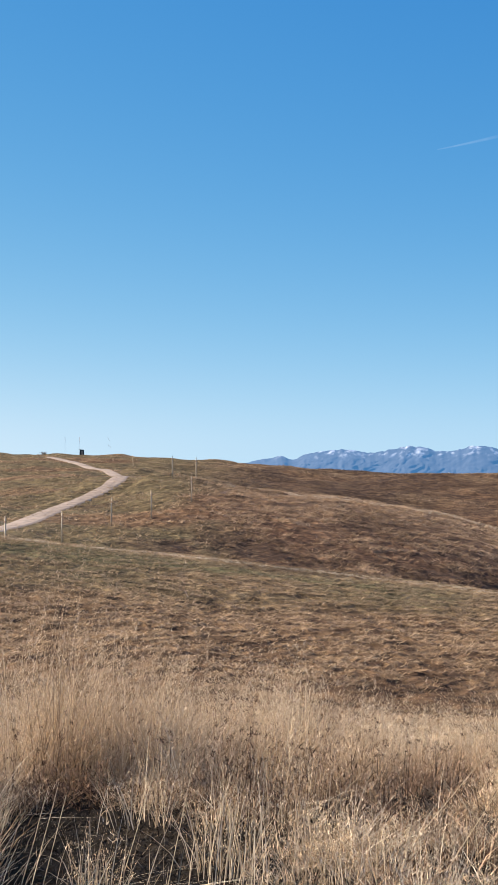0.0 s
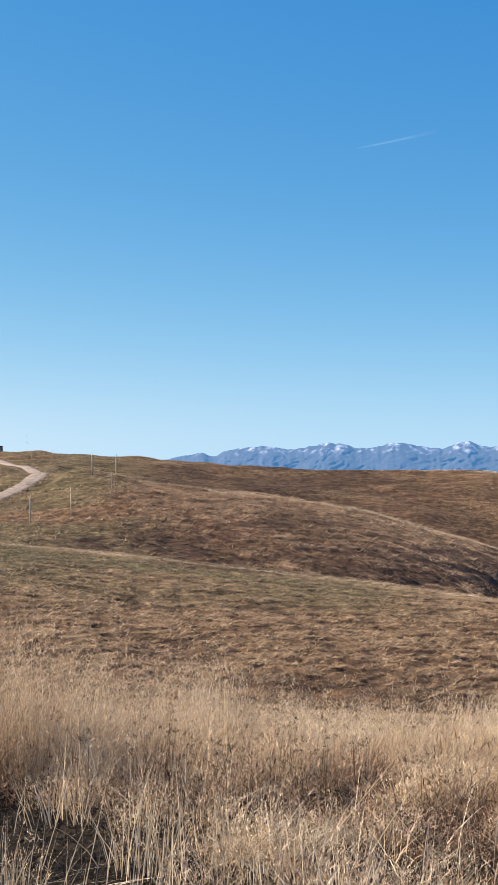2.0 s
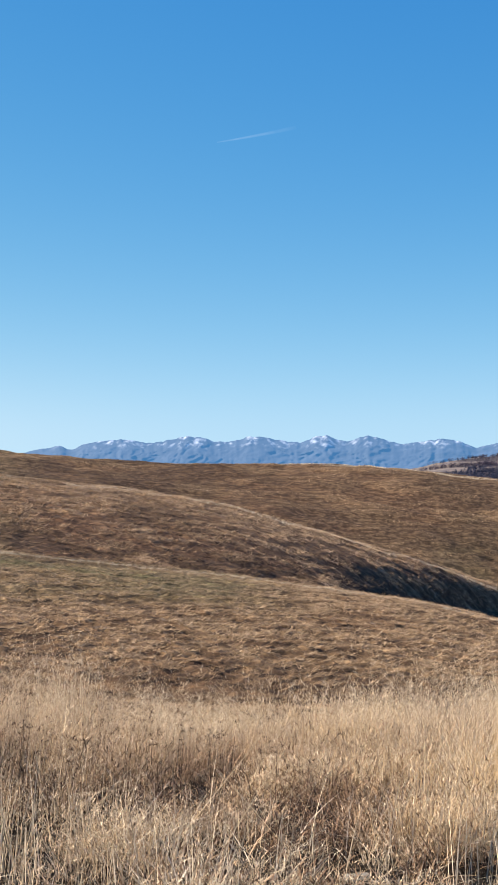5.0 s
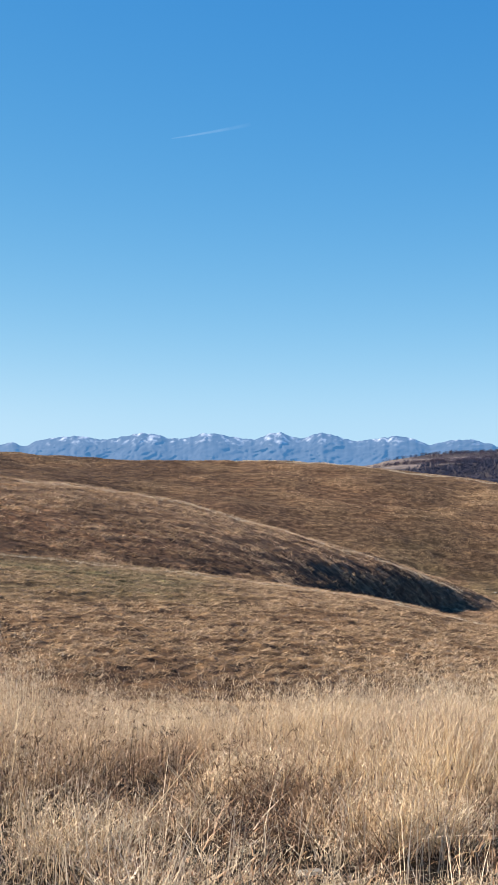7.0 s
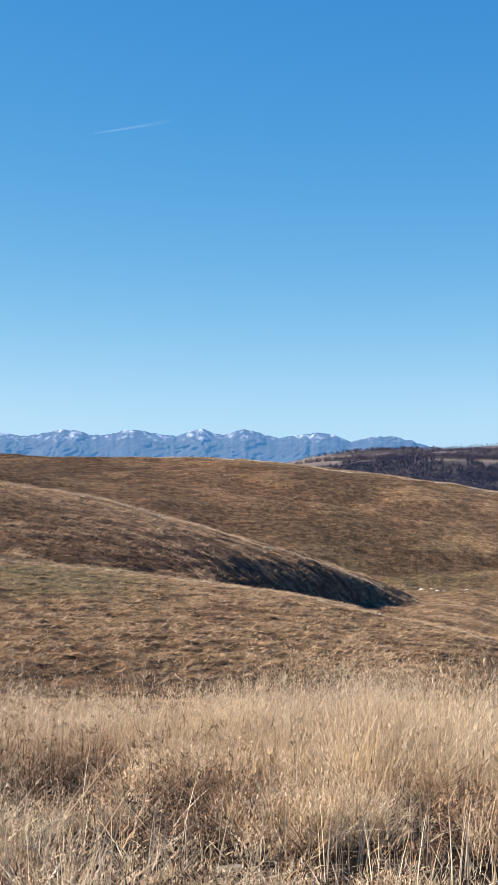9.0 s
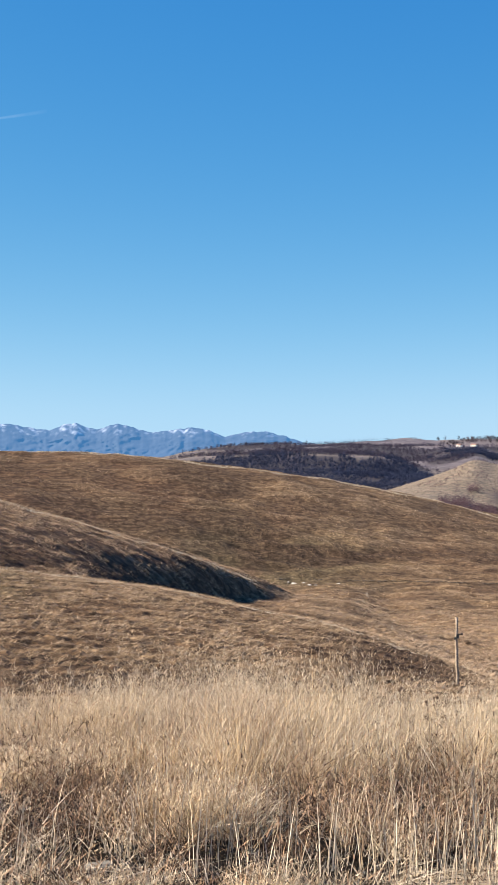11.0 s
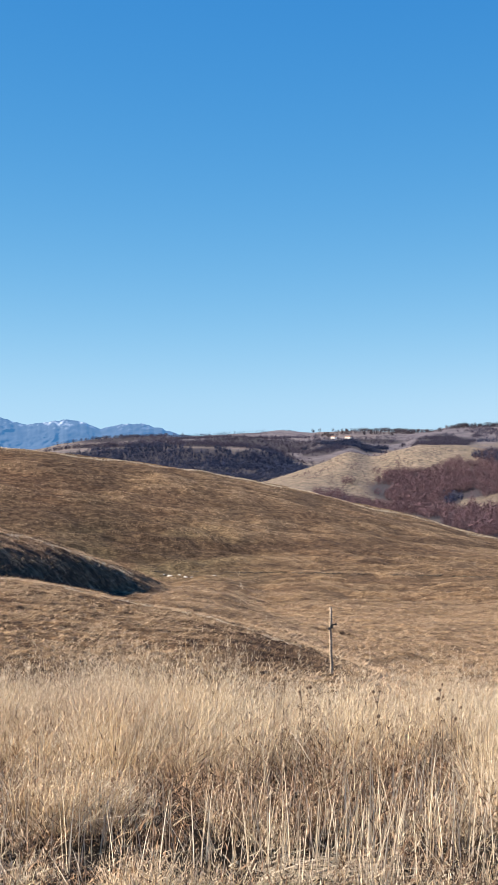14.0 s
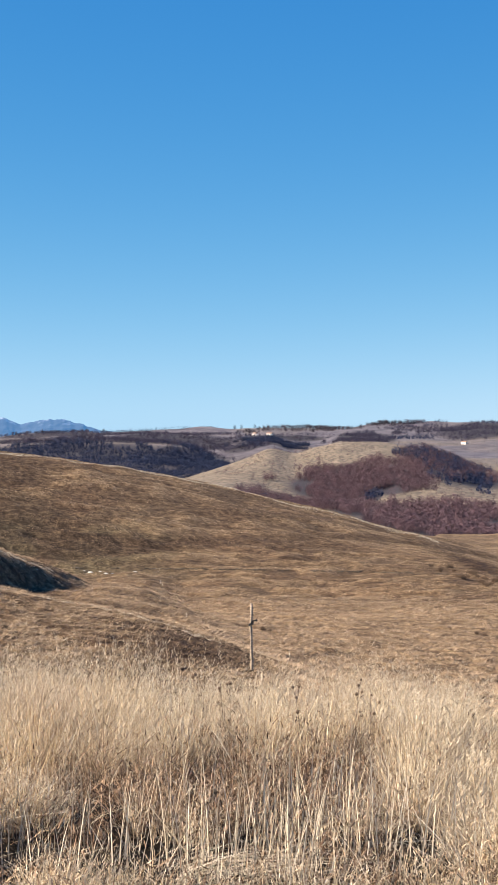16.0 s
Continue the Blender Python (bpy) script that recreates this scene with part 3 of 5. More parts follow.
def mountain_mesh():
    turns, steps = np.arange(-13, 31.001, 0.05), np.linspace(0, 1, 56)
    crest = through_knots(turns, PEAK_TURNS, PEAK_E) + (rough(turns * 3.6, turns * 0 + 3, 5, 4) - 0.5) * 0.15
    ss, tt = np.meshgrid(steps, turns, indexing="ij")
    bend = (rough(tt * 1.1, ss * 5, 2, 19) - 0.5) * 2.6
    gully = np.abs(rough(tt * 1.9 + ss * 3.0 + bend, ss * 6.5 - tt * 1.3, 4, 15) - 0.5) * 2.9
    r = 3950 + 650 * ss + (gully - 0.4) * 110 * ss ** 0.5 * (1.1 - ss)
    e = -1.5 + (crest[None, :] + 1.5) * ss ** 0.9
    x, y = polar(tt, r)
    high = np.clip((e - 0.05) / 0.35, 0, 1)
    snow = np.clip((rough(tt * 5 + ss * 9 + bend, ss * 16 - tt * 3, 4, 40) - 0.64 + 0.12 * high) * 2.2, 0, 1) * high
    return np.stack([x, y, height_at(e, r)], -1).reshape(-1, 3), grid_faces(*x.shape), snow


v, f, snow = mountain_mesh()
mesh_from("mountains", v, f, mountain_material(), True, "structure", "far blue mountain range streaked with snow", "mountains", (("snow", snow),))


# ---- grass ----
def blades(base, tall, wide, lean, sag, seed, segments=2):
    """Tapered strips from their feet: lean is the tip's sideways shift as a share of the height, sag bends it over."""
    rng = np.random.default_rng(seed)
    n = len(base)
    face = rng.uniform(0, math.tau, n)
    side = np.stack([np.cos(face), np.sin(face), 0 * face], -1)
    rows = []
    for k in range(segments + 1):
        u = k / segments
        mid = base.copy()
        mid[:, :2] += lean * (tall * (u * 0.5 + 0.5 * u * u * (1 + sag)))[:, None]
        mid[:, 2] += tall * (u - sag * 0.5 * u * u)
        half = side * (wide * 0.5 * (1 - 0.75 * u))[:, None]
        rows += [mid] if k == segments else [mid - half, mid + half]
    verts = np.stack(rows, 1).reshape(-1, 3)
    m = 2 * segments + 1
    tris = []
    for k in range(segments - 1):
        a = 2 * k
        tris += [[a, a + 1, a + 3], [a, a + 3, a + 2]]
    tris.append([m - 3, m - 2, m - 1])
    faces = (np.array(tris)[None] + (np.arange(n) * m)[:, None, None]).reshape(-1, 3)
    return verts, faces


def strewn(n, near, far, seed, left=-12.5, right=40.5):
    """Random spots, evenly spread over a fan of the meadow."""
    rng = np.random.default_rng(seed)
    r = np.sqrt(rng.uniform(near * near, far * far, n))
    x, y = polar(rng.uniform(left, right, n), r)
    return x, y, rng


WIND = np.array([0.05, -0.02])


# trampled hollows and gaps in the grass: turn, distance, half width, half depth
HOLLOWS = [(-6.8, 6.5, 1.12, 2.1), (23.6, 6.0, 0.55, 0.65), (27.4, 6.1, 0.34, 0.3), (13.5, 6.27, 0.30, 0.45), (4.0, 7.8, 0.20, 0.6), (6.6, 8.2, 0.17, 0.5), (3.0, 6.3, 0.18, 0.4), (11.6, 6.4, 0.20, 0.5),
           (35.6, 6.2, 0.30, 0.6), (18.5, 6.2, 0.22, 0.5)]
# brown thickets of dead leaves: turn, distance, reach
THICKETS = [(13.7, 7.8, 0.42), (28.2, 7.5, 0.6), (26.2, 7.3, 0.4), (24.4, 7.2, 0.4), (30.6, 7.4, 0.5), (22.4, 6.7, 0.3), (4.6, 8.1, 0.3), (6.8, 8.3, 0.3), (21.0, 7.5, 0.35)]


def hollow(x, y):
    """0 in the middle of the trampled hollows in the grass, 1 outside."""
    az, r = np.degrees(np.arctan2(x, y)), np.hypot(x, y)
    near = 9.0 + 0 * r
    for turn, far, wide, deep in HOLLOWS:
        near = np.minimum(near, np.hypot(np.radians(az - turn) * far / wide, (r - far) / deep))
    return np.clip((near - 0.6) * 2.2, 0, 1)


def thicket(x, y):
    az, r = np.degrees(np.arctan2(x, y)), np.hypot(x, y)
    return np.max([np.hypot(np.radians(az - turn) * far, (r - far) * 0.7) < reach for turn, far, reach in THICKETS], axis=0)


def front_edge(x, y):
    """How far off the tall plumed growth begins: on the right it stands nearer."""
    return 9.5 - 1.4 * np.clip((np.degrees(np.arctan2(x, y)) - 13) / 6, 0, 1)


def depth_in(x, y):
    """How deep in the meadow a spot lies, as a distance on the side where the plumes begin at 9.5 m."""
    return np.hypot(x, y) + 9.5 - front_edge(x, y)


def closed_sward(x, y):
    """How closed the growth is: nearer the camera it opens into gaps, farther off it is shut."""
    az, r = np.arctan2(x, y), np.hypot(x, y)
    front = np.clip((front_edge(x, y) - r) / 1.0, 0, 1)
    left = 0.03 * np.clip((12 - np.degrees(az)) / 4, 0, 1) + 0.10 * np.clip((3 - np.degrees(az)) / 5, 0, 1)  # more broken towards the left
    tufts = rough(az * 8 * 1.9 + 40, r * 0.8, 2, 45)
    clumped = np.clip((4 - np.degrees(az)) / 6, 0, 1)
    thin = np.clip((rough(az * 8 * 2.6 - 9, r * 0.9, 2, 47) - 0.33 - 0.06 * clumped) * 5, 0.25 - 0.12 * clumped, 1)
    return np.where(front > 0, 1, thin) - front * (1 - np.clip((tufts - 0.6 * left - 0.395) * 7, 0.09, 0.95))


def tussock_plan():
    """Where the tussocks stand: place, radius, height and colour of each."""
    x, y, rng = strewn(1250, 4.3, 13.2, 201)
    front = np.clip((front_edge(x, y) - np.hypot(x, y)) / 1.2, 0, 1)
    closed = closed_sward(x, y)
    keep = rng.uniform(0, 1, len(x)) < hollow(x, y) * closed * np.where(thicket(x, y), 0.12, 1.0)
    front = front[keep]
    x, y = x[keep], y[keep]
    n = len(x)
    turn = np.degrees(np.arctan2(x, y))
    tall = (0.20 + 0.58 * rough(x * 0.9, y * 0.9, 2, 23)) * rng.uniform(0.68, 1.34, n) * (1 + (0.55 * np.clip((8 - turn) / 5, 0, 1) + 0.6 * np.clip((-4 - turn) / 5, 0, 1)) * (1 - 0.6 * front)) * (0.55 + 0.45 * hollow(x, y)) * (1 - (0.38 - 0.2 * np.clip((turn - 13) / 4, 0, 1) - 0.10 * np.clip((3 - turn) / 4, 0, 1)) * front)
    tall = tall * np.where(turn < -2, rng.uniform(0.6, 1.4, n), 1.0)
    band = np.exp(-(((np.hypot(x, y) - 8.5) / 1.0) ** 2)) * (1.5 * front_edge(x, y) - 13.25)  # rustier where the plumes have not grown
    rusty = np.clip((rough(x * 1.3, y * 1.3, 2, 81) - 0.56 + (0.11 + 0.12 * np.clip((11 - turn) / 3, 0, 1)) * band + 0.18 * np.clip((1 - turn) / 5, 0, 1)) * 6, 0, 1) * rng.uniform(0.4, 1, n)
    # nearest tussocks on the left paler: sun on their leaves painted in as bleaching
    bleached = np.clip((rough(x * 1.6, y * 1.6, 2, 91) - 0.58 + (0.13 + 0.10 * np.clip((7.6 - np.hypot(x, y)) / 0.6, 0, 1) * np.clip((14 - turn) / 3, 0, 1)) * front) * 6, 0, 1) * rng.uniform(0.3, 1, n)
    wide = rng.uniform(0.07, 0.22, n) * (1 + 0.25 * front)
    # taller growth added beside the view, unseen, to shade the trampled place
    k = 240
    sx, sy = polar(rng.uniform(-17.5, -12.4, k), rng.uniform(5.7, 8.8, k))
    x, y, wide, tall = np.append(x, sx), np.append(y, sy), np.append(wide, rng.uniform(0.1, 0.22, k)), np.append(tall, rng.uniform(0.5, 0.78, k))
    rusty, bleached = np.append(rusty, rng.uniform(0, 0.6, k)), np.append(bleached, np.zeros(k))
    # single tussocks that stand in the trampled places
    own = np.array([(-0.72, 6.2, 0.15, 0.42, 0.3, 0.4), (-0.14, 6.65, 0.18, 0.52, 0.3, 0.2), (-0.52, 7.6, 0.07, 0.46, 0.2, 0.3), (-1.35, 8.1, 0.14, 0.32, 0.7, 0.0), (0.35, 6.2, 0.2, 0.42, 0.3, 0.2), (1.05, 6.0, 0.16, 0.26, 0.0, 0.6), (2.35, 6.5, 0.2, 0.28, 0.0, 0.5),
                    (1.28, 5.75, 0.14, 0.16, 0.0, 0.9), (1.62, 5.7, 0.16, 0.17, 0.0, 0.9), (1.30, 6.45, 0.12, 0.15, 0.0, 1.0), (1.66, 6.3, 0.15, 0.2, 0.0, 0.8), (1.45, 5.55, 0.15, 0.14, 0.0, 1.0),
                    (-1.62, 9.8, 0.26, 0.98, 0.2, 0.2), (-1.35, 10.1, 0.16, 0.9, 0.1, 0.3), (-1.02, 9.9, 0.2, 0.86, 0.3, 0.1), (-0.55, 10.0, 0.14, 0.8, 0.2, 0.2), (0.32, 9.9, 0.2, 0.86, 0.1, 0.3)])
    return tuple(np.concatenate([a, b]) for a, b in zip((x, y, wide, tall, rusty, bleached), own.T))


MAT_STRAW = straw_material("matted straw", (0.060, 0.033, 0.017), (0.27, 0.172, 0.094), (0.62, 0.465, 0.30), 0.16)
STEM_STRAW = straw_material("golden straw", (0.12, 0.07, 0.034), (0.60, 0.445, 0.265), (0.95, 0.80, 0.57), 0.24)
LEAF_STRAW = straw_material("curled straw", (0.12, 0.068, 0.040), (0.60, 0.450, 0.290), (0.94, 0.82, 0.63), 0.22)
PLUME_STRAW = straw_material("seed plumes", (0.40, 0.315, 0.225), (0.62, 0.515, 0.38), (0.80, 0.70, 0.55), 0.32)
PALE_STRAW = straw_material("bleached leaves", (0.399, 0.334, 0.239), (0.570, 0.491, 0.386), (0.741, 0.667, 0.552), 0.2)
# litter darkened to near-black, carrying the shade of the gaps in its colour
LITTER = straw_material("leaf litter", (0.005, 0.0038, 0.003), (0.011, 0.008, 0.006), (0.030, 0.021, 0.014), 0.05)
FORBS = straw_material("dead leaves", (0.032, 0.018, 0.012), (0.125, 0.076, 0.047), (0.34, 0.23, 0.15), 0.15)
SEED_HEADS = straw_material("withered heads", (0.018, 0.010, 0.007), (0.050, 0.028, 0.019), (0.12, 0.072, 0.05), 0.1)
TURF_STRAW = straw_material("turf tufts", (0.130, 0.083, 0.048), (0.345, 0.244, 0.150), (0.62, 0.475, 0.32), 0.3, True)


PLAN = tussock_plan()


def grown(name, v, f, material, per, rusty, bleached, label):
    mesh_from(name, v, f, material, False, "stuff", label, "grass", (("rusty", np.repeat(rusty, per)), ("bleached", np.repeat(bleached, per))))


def matted_grass():
    """Short tangled blades over the whole meadow floor."""
    x, y, rng = strewn(60000, 4.4, 10.6, 101)
    keep = rng.uniform(0, 1, len(x)) < 0.006 + 0.85 * hollow(x, y) * np.clip(closed_sward(x, y), 0.05, 1)
    x, y = x[keep], y[keep]
    n = len(x)
    a = rng.uniform(0, math.tau, n)
    lean = np.stack([np.cos(a), np.sin(a)], -1) * rng.uniform(0.2, 1.5, n)[:, None]
    tall = rng.uniform(0.06, 0.26, n) * (0.5 + 0.5 * hollow(x, y))
    v, f = blades(np.stack([x, y, ground_z(x, y) - 0.02], -1), tall, rng.uniform(0.004, 0.009, n), lean, rng.uniform(0, 0.8, n), 102)
    grown("matted_grass", v, f, MAT_STRAW, 5, 0.9 * rough(x, y, 2, 5), 0.25 * rng.uniform(0, 1, n) ** 3, "tangled brown mat of dead meadow grass")


def tall_grass():
    """Stems that fan out of each tussock, with loose ones between, and seed plumes on the longer."""
    tx, ty, rad, high, rusty, bleached = PLAN
    rng = np.random.default_rng(112)
    count = (rad * np.where(depth_in(tx, ty) < 8.6, 240 + 240 * np.clip((np.degrees(np.arctan2(tx, ty)) - 13) / 4, 0, 1), np.where(depth_in(tx, ty) < 9.0, 330, np.where(tx < -0.2, 560, 620)))).astype(int)
    w = np.concatenate([np.repeat(np.arange(len(tx)), count), rng.integers(0, len(tx), 5500)])
    n = len(w)
    loose = np.arange(n) >= count.sum()
    a, d = rng.uniform(0, math.tau, n), np.sqrt(rng.uniform(0, 1, n))
    off = np.stack([np.cos(a), np.sin(a)], -1) * (d * rad[w] * np.where(loose, 2.6, 0.75))[:, None]
    x, y = tx[w] + off[:, 0], ty[w] + off[:, 1]
    r = np.hypot(x, y)
    gone = loose & ((hollow(x, y) < 0.6) | (closed_sward(x, y) < 0.4)) & (rng.uniform(0, 1, n) < 0.94)
    lean = WIND + off / rad[w][:, None] * np.where(loose, 0.05, 0.26 + 0.16 * (r < 8.8))[:, None] + rng.normal(0, 1, (n, 2)) * np.where(r < 9.0, 0.20, 0.17)[:, None]
    stray = rng.uniform(0, 1, n) < 0.16
    lean[stray] += rng.normal(0, 0.42, (int(stray.sum()), 2))
    tall = high[w] * (1.05 - 0.28 * d) * rng.uniform(0.40, 1.10, n) * np.where(loose & (r < 8), rng.uniform(1.0, 1.6, n), 1.0) * np.where(gone, 0.2, 1.0)
    tall *= np.where(rng.uniform(0, 1, n) < 0.10, rng.uniform(1.1, 1.5, n), 1.0)
    base = np.stack([x, y, ground_z(x, y) - 0.02], -1)
    thick = rng.uniform(0.0020, 0.0046, n) * np.where(r < 9.0, 1.2, 1.0) * np.where(rng.uniform(0, 1, n) < 0.07, 1.35, 1.0) * np.clip(1.15 - 0.09 * (r - 5), 0.5, 1.15)
    v, f = blades(base, tall, thick, lean, rng.uniform(0, 1, n) ** 2 * 0.7, 113)
    grown("tall_grass", v, f, STEM_STRAW, 5, rusty[w], bleached[w], "tall dry golden grass stems of the meadow")
    deep = depth_in(x, y)
    pick = rng.uniform(0, 1, n) < np.where(deep > 9.0, 0.65 - 0.25 * (x < -0.3), np.where(deep > 8.2, 0.4, 0.2) * np.where(x / y < 0.17, 0.35, 1.0))
    tip = base[pick].copy()
    tip[:, :2] += lean[pick] * tall[pick, None] * 0.93
    tip[:, 2] += tall[pick] * 0.9
    sprigs = 8
    tips = np.repeat(tip, sprigs, 0)
    m = len(tips)
    low = rng.uniform(-0.05, 0.22, m)
    tips[:, 2] -= low
    tips[:, :2] += rng.normal(0, 0.012, (m, 2)) * (0.6 + 4 * np.clip(low, 0, 1))[:, None]
    a = rng.uniform(0, math.tau, m)
    out = np.stack([np.cos(a), np.sin(a)], -1) * rng.uniform(0.2, 1.3, m)[:, None] + WIND
    v, f = blades(tips, rng.uniform(0.014, 0.055, m), rng.uniform(0.0018, 0.0042, m), out, 0 * a, 114, 1)
    grown("seed_plumes", v, f, PLUME_STRAW, 3, np.repeat(rusty[w][pick], sprigs) * 0.6, np.repeat(bleached[w][pick], sprigs) * 0.5, "pale feathery seed plumes on the tall grass")


def bleached_leaves():
    """Broad pale leaves that arch out of the feet of the tussocks and lie in the hollows."""
    tx, ty, rad, high, rusty = PLAN[:5]
    rng = np.random.default_rng(121)
    w = np.concatenate([rng.integers(0, len(tx), 9000), np.flatnonzero((np.hypot(tx, ty) < 7.6) & (hollow(tx, ty) > 0.8)).repeat(40)])
    n = len(w)
    a = rng.uniform(0, math.tau, n)
    reach = np.stack([np.cos(a), np.sin(a)], -1)
    x, y = tx[w] + reach[:, 0] * rad[w] * rng.uniform(0, 1.4, n), ty[w] + reach[:, 1] * rad[w] * rng.uniform(0, 1.4, n)
    v, f = blades(np.stack([x, y, ground_z(x, y)], -1), high[w] * rng.uniform(0.25, 0.75, n), rng.uniform(0.0035, 0.0075, n), reach * rng.uniform(0.1, 1.2, n)[:, None], rng.uniform(0, 0.7, n), 122, 3)
    grown("bleached_leaves", v, f, PALE_STRAW, 7, 0.6 * rusty[w], 0.7 * rng.uniform(0, 1, n) ** 2, "bleached bent grass leaves low in the meadow")


def curled_leaves():
    """Short curled dead leaves that cling to the stems at every height and angle."""
    tx, ty, rad, high, rusty, bleached = PLAN
    rng = np.random.default_rng(141)
    far = depth_in(tx, ty)
    count = (rad * np.where(far < np.where(tx < 0.8, 9.2, 8.8), 2200, np.where(far < 9.5, 700, 0))).astype(int)
    w = np.repeat(np.arange(len(tx)), count)
    n = len(w)
    a, d = rng.uniform(0, math.tau, n), np.sqrt(rng.uniform(0, 1, n))
    x, y = tx[w] + np.cos(a) * d * rad[w] * 1.1, ty[w] + np.sin(a) * d * rad[w] * 1.1
    z = ground_z(x, y) + high[w] * rng.uniform(0.05, 0.85, n) * (1.1 - 0.5 * d)
    b = rng.uniform(0, math.tau, n)
    rise = rng.uniform(0.008, 0.030, n) * np.where(rng.uniform(0, 1, n) < 0.55, 1, -1)
    reach = np.stack([np.cos(b), np.sin(b)], -1) * rng.uniform(0.3, 1.9, n)[:, None]
    v, f = blades(np.stack([x, y, z], -1), rise, rng.uniform(0.0028, 0.0068, n), reach, rng.uniform(0, 1.2, n), 142, 2)
    grown("curled_leaves", v, f, LEAF_STRAW, 5, rusty[w] * rng.uniform(0, 1, n), bleached[w] * rng.uniform(0, 1, n), "short curled dead leaves clinging to the meadow grass")


def pale_stalks():
    """Bundles of thick bleached stalks, each bundle leaning its own way."""
    rng = np.random.default_rng(161)
    xs, ys, lean, high = [], [], [], []
    # turn, distance, spread, lean to the right, height, number
    for turn, r, wide, tilt, tall, k in ((-9.3, 5.75, 0.22, 0.35, 0.42, 22), (-6.6, 5.85, 0.12, 0.30, 0.40, 9), (-4.6, 7.8, 0.08, 0.25, 0.56, 12), (-5.5, 7.7, 0.08, -0.35, 0.5, 9), (-1.7, 6.5, 0.10, 0.06, 0.62, 26), (-6.4, 6.2, 0.06, 0.05, 0.42, 9), (-3.2, 8.2, 0.08, -0.1, 0.62, 14), (1.2, 7.9, 0.10, 0.1, 0.62, 16), (2.5, 5.8, 0.3, 0.1, 0.4, 26), (7.0, 6.0, 0.35, 0.05, 0.42, 30), (-1.2, 6.3, 0.12, 0.1, 0.45, 24), (4.6, 6.9, 0.35, 0.1, 0.45, 26), (0.6, 7.4, 0.3, 0.0, 0.5, 20), (9.5, 6.9, 0.35, 0.08, 0.45, 24),
                                         (12.0, 6.1, 0.4, 0.1, 0.4, 16), (17.5, 6.0, 0.35, 0.0, 0.45, 16), (22.5, 6.0, 0.3, 0.05, 0.4, 14), (26.4, 6.3, 0.25, 0.05, 0.5, 30), (28.8, 5.9, 0.22, 0.06, 0.50, 44), (30.0, 6.1, 0.26, 0.02, 0.56, 60), (31.4, 6.2, 0.26, 0.12, 0.50, 50), (33.6, 6.4, 0.35, 0.12, 0.48, 44), (36.5, 6.2, 0.35, 0.08, 0.46, 40), (32.6, 6.9, 0.4, 0.05, 0.50, 40), (35.0, 7.0, 0.4, 0.05, 0.50, 40), (18.5, 6.6, 0.45, 0.05, 0.5, 40), (20.5, 6.4, 0.4, 0.0, 0.5, 36)):
        px, py = polar(turn, r)
        xs.append(px + rng.normal(0, wide, k))
        ys.append(py + rng.normal(0, wide, k))
        lean.append(np.array([tilt, 0.0]) + rng.normal(0, 0.13, (k, 2)))
        high.append(tall * rng.uniform(0.55, 1.1, k))
    x, y, lean, high = (np.concatenate(q) for q in (xs, ys, lean, high))
    n = len(x)
    v, f = blades(np.stack([x, y, ground_z(x, y) - 0.02], -1), high, rng.uniform(0.0035, 0.0072, n), lean, rng.uniform(0, 0.1, n), 162, 3)
    grown("pale_stalks", v, f, PALE_STRAW, 7, 0 * x, rng.uniform(0.5, 1, n), "bundles of thick bleached stalks in the meadow")


def dead_forbs():
    """Low brown heaps of curled dead leaves and twigs between the tussocks."""
    cx, cy, rng = strewn(1050, 4.8, 9.6, 181)
    keep = (rough(cx * 0.9, cy * 0.9, 2, 88) > 0.52) | ((closed_sward(cx, cy) < 0.4) & (np.hypot(cx, cy) > 7.3) & (hollow(cx, cy) > 0.5))
    keep &= hollow(cx, cy) > 0.45
    keep |= thicket(cx, cy)
    cx, cy = cx[keep], cy[keep]
    w = np.repeat(np.arange(len(cx)), 75)
    n = len(w)
    a, d = rng.uniform(0, math.tau, n), np.sqrt(rng.uniform(0, 1, n))
    big = rng.uniform(0.10, 0.22, len(cx))[w]
    x, y = cx[w] + np.cos(a) * d * big, cy[w] + np.sin(a) * d * big
    high = rng.uniform(0.0, 1.0, n) * (1 - d * d) * big * np.where(np.hypot(cx, cy) > 7.3, 2.1, 1.5)[w]
    b = rng.uniform(0, math.tau, n)
    reach = np.stack([np.cos(b), np.sin(b)], -1) * rng.uniform(0.2, 2.2, n)[:, None]
    v, f = blades(np.stack([x, y, ground_z(x, y) + high], -1), rng.uniform(0.02, 0.06, n), rng.uniform(0.004, 0.010, n), reach, rng.uniform(0, 0.9, n), 182)
    grown("dead_forbs", v, f, FORBS, 5, 0.25 * rng.uniform(0, 1, n), 0 * a, "low heaps of dead rust-brown leaves in the meadow")


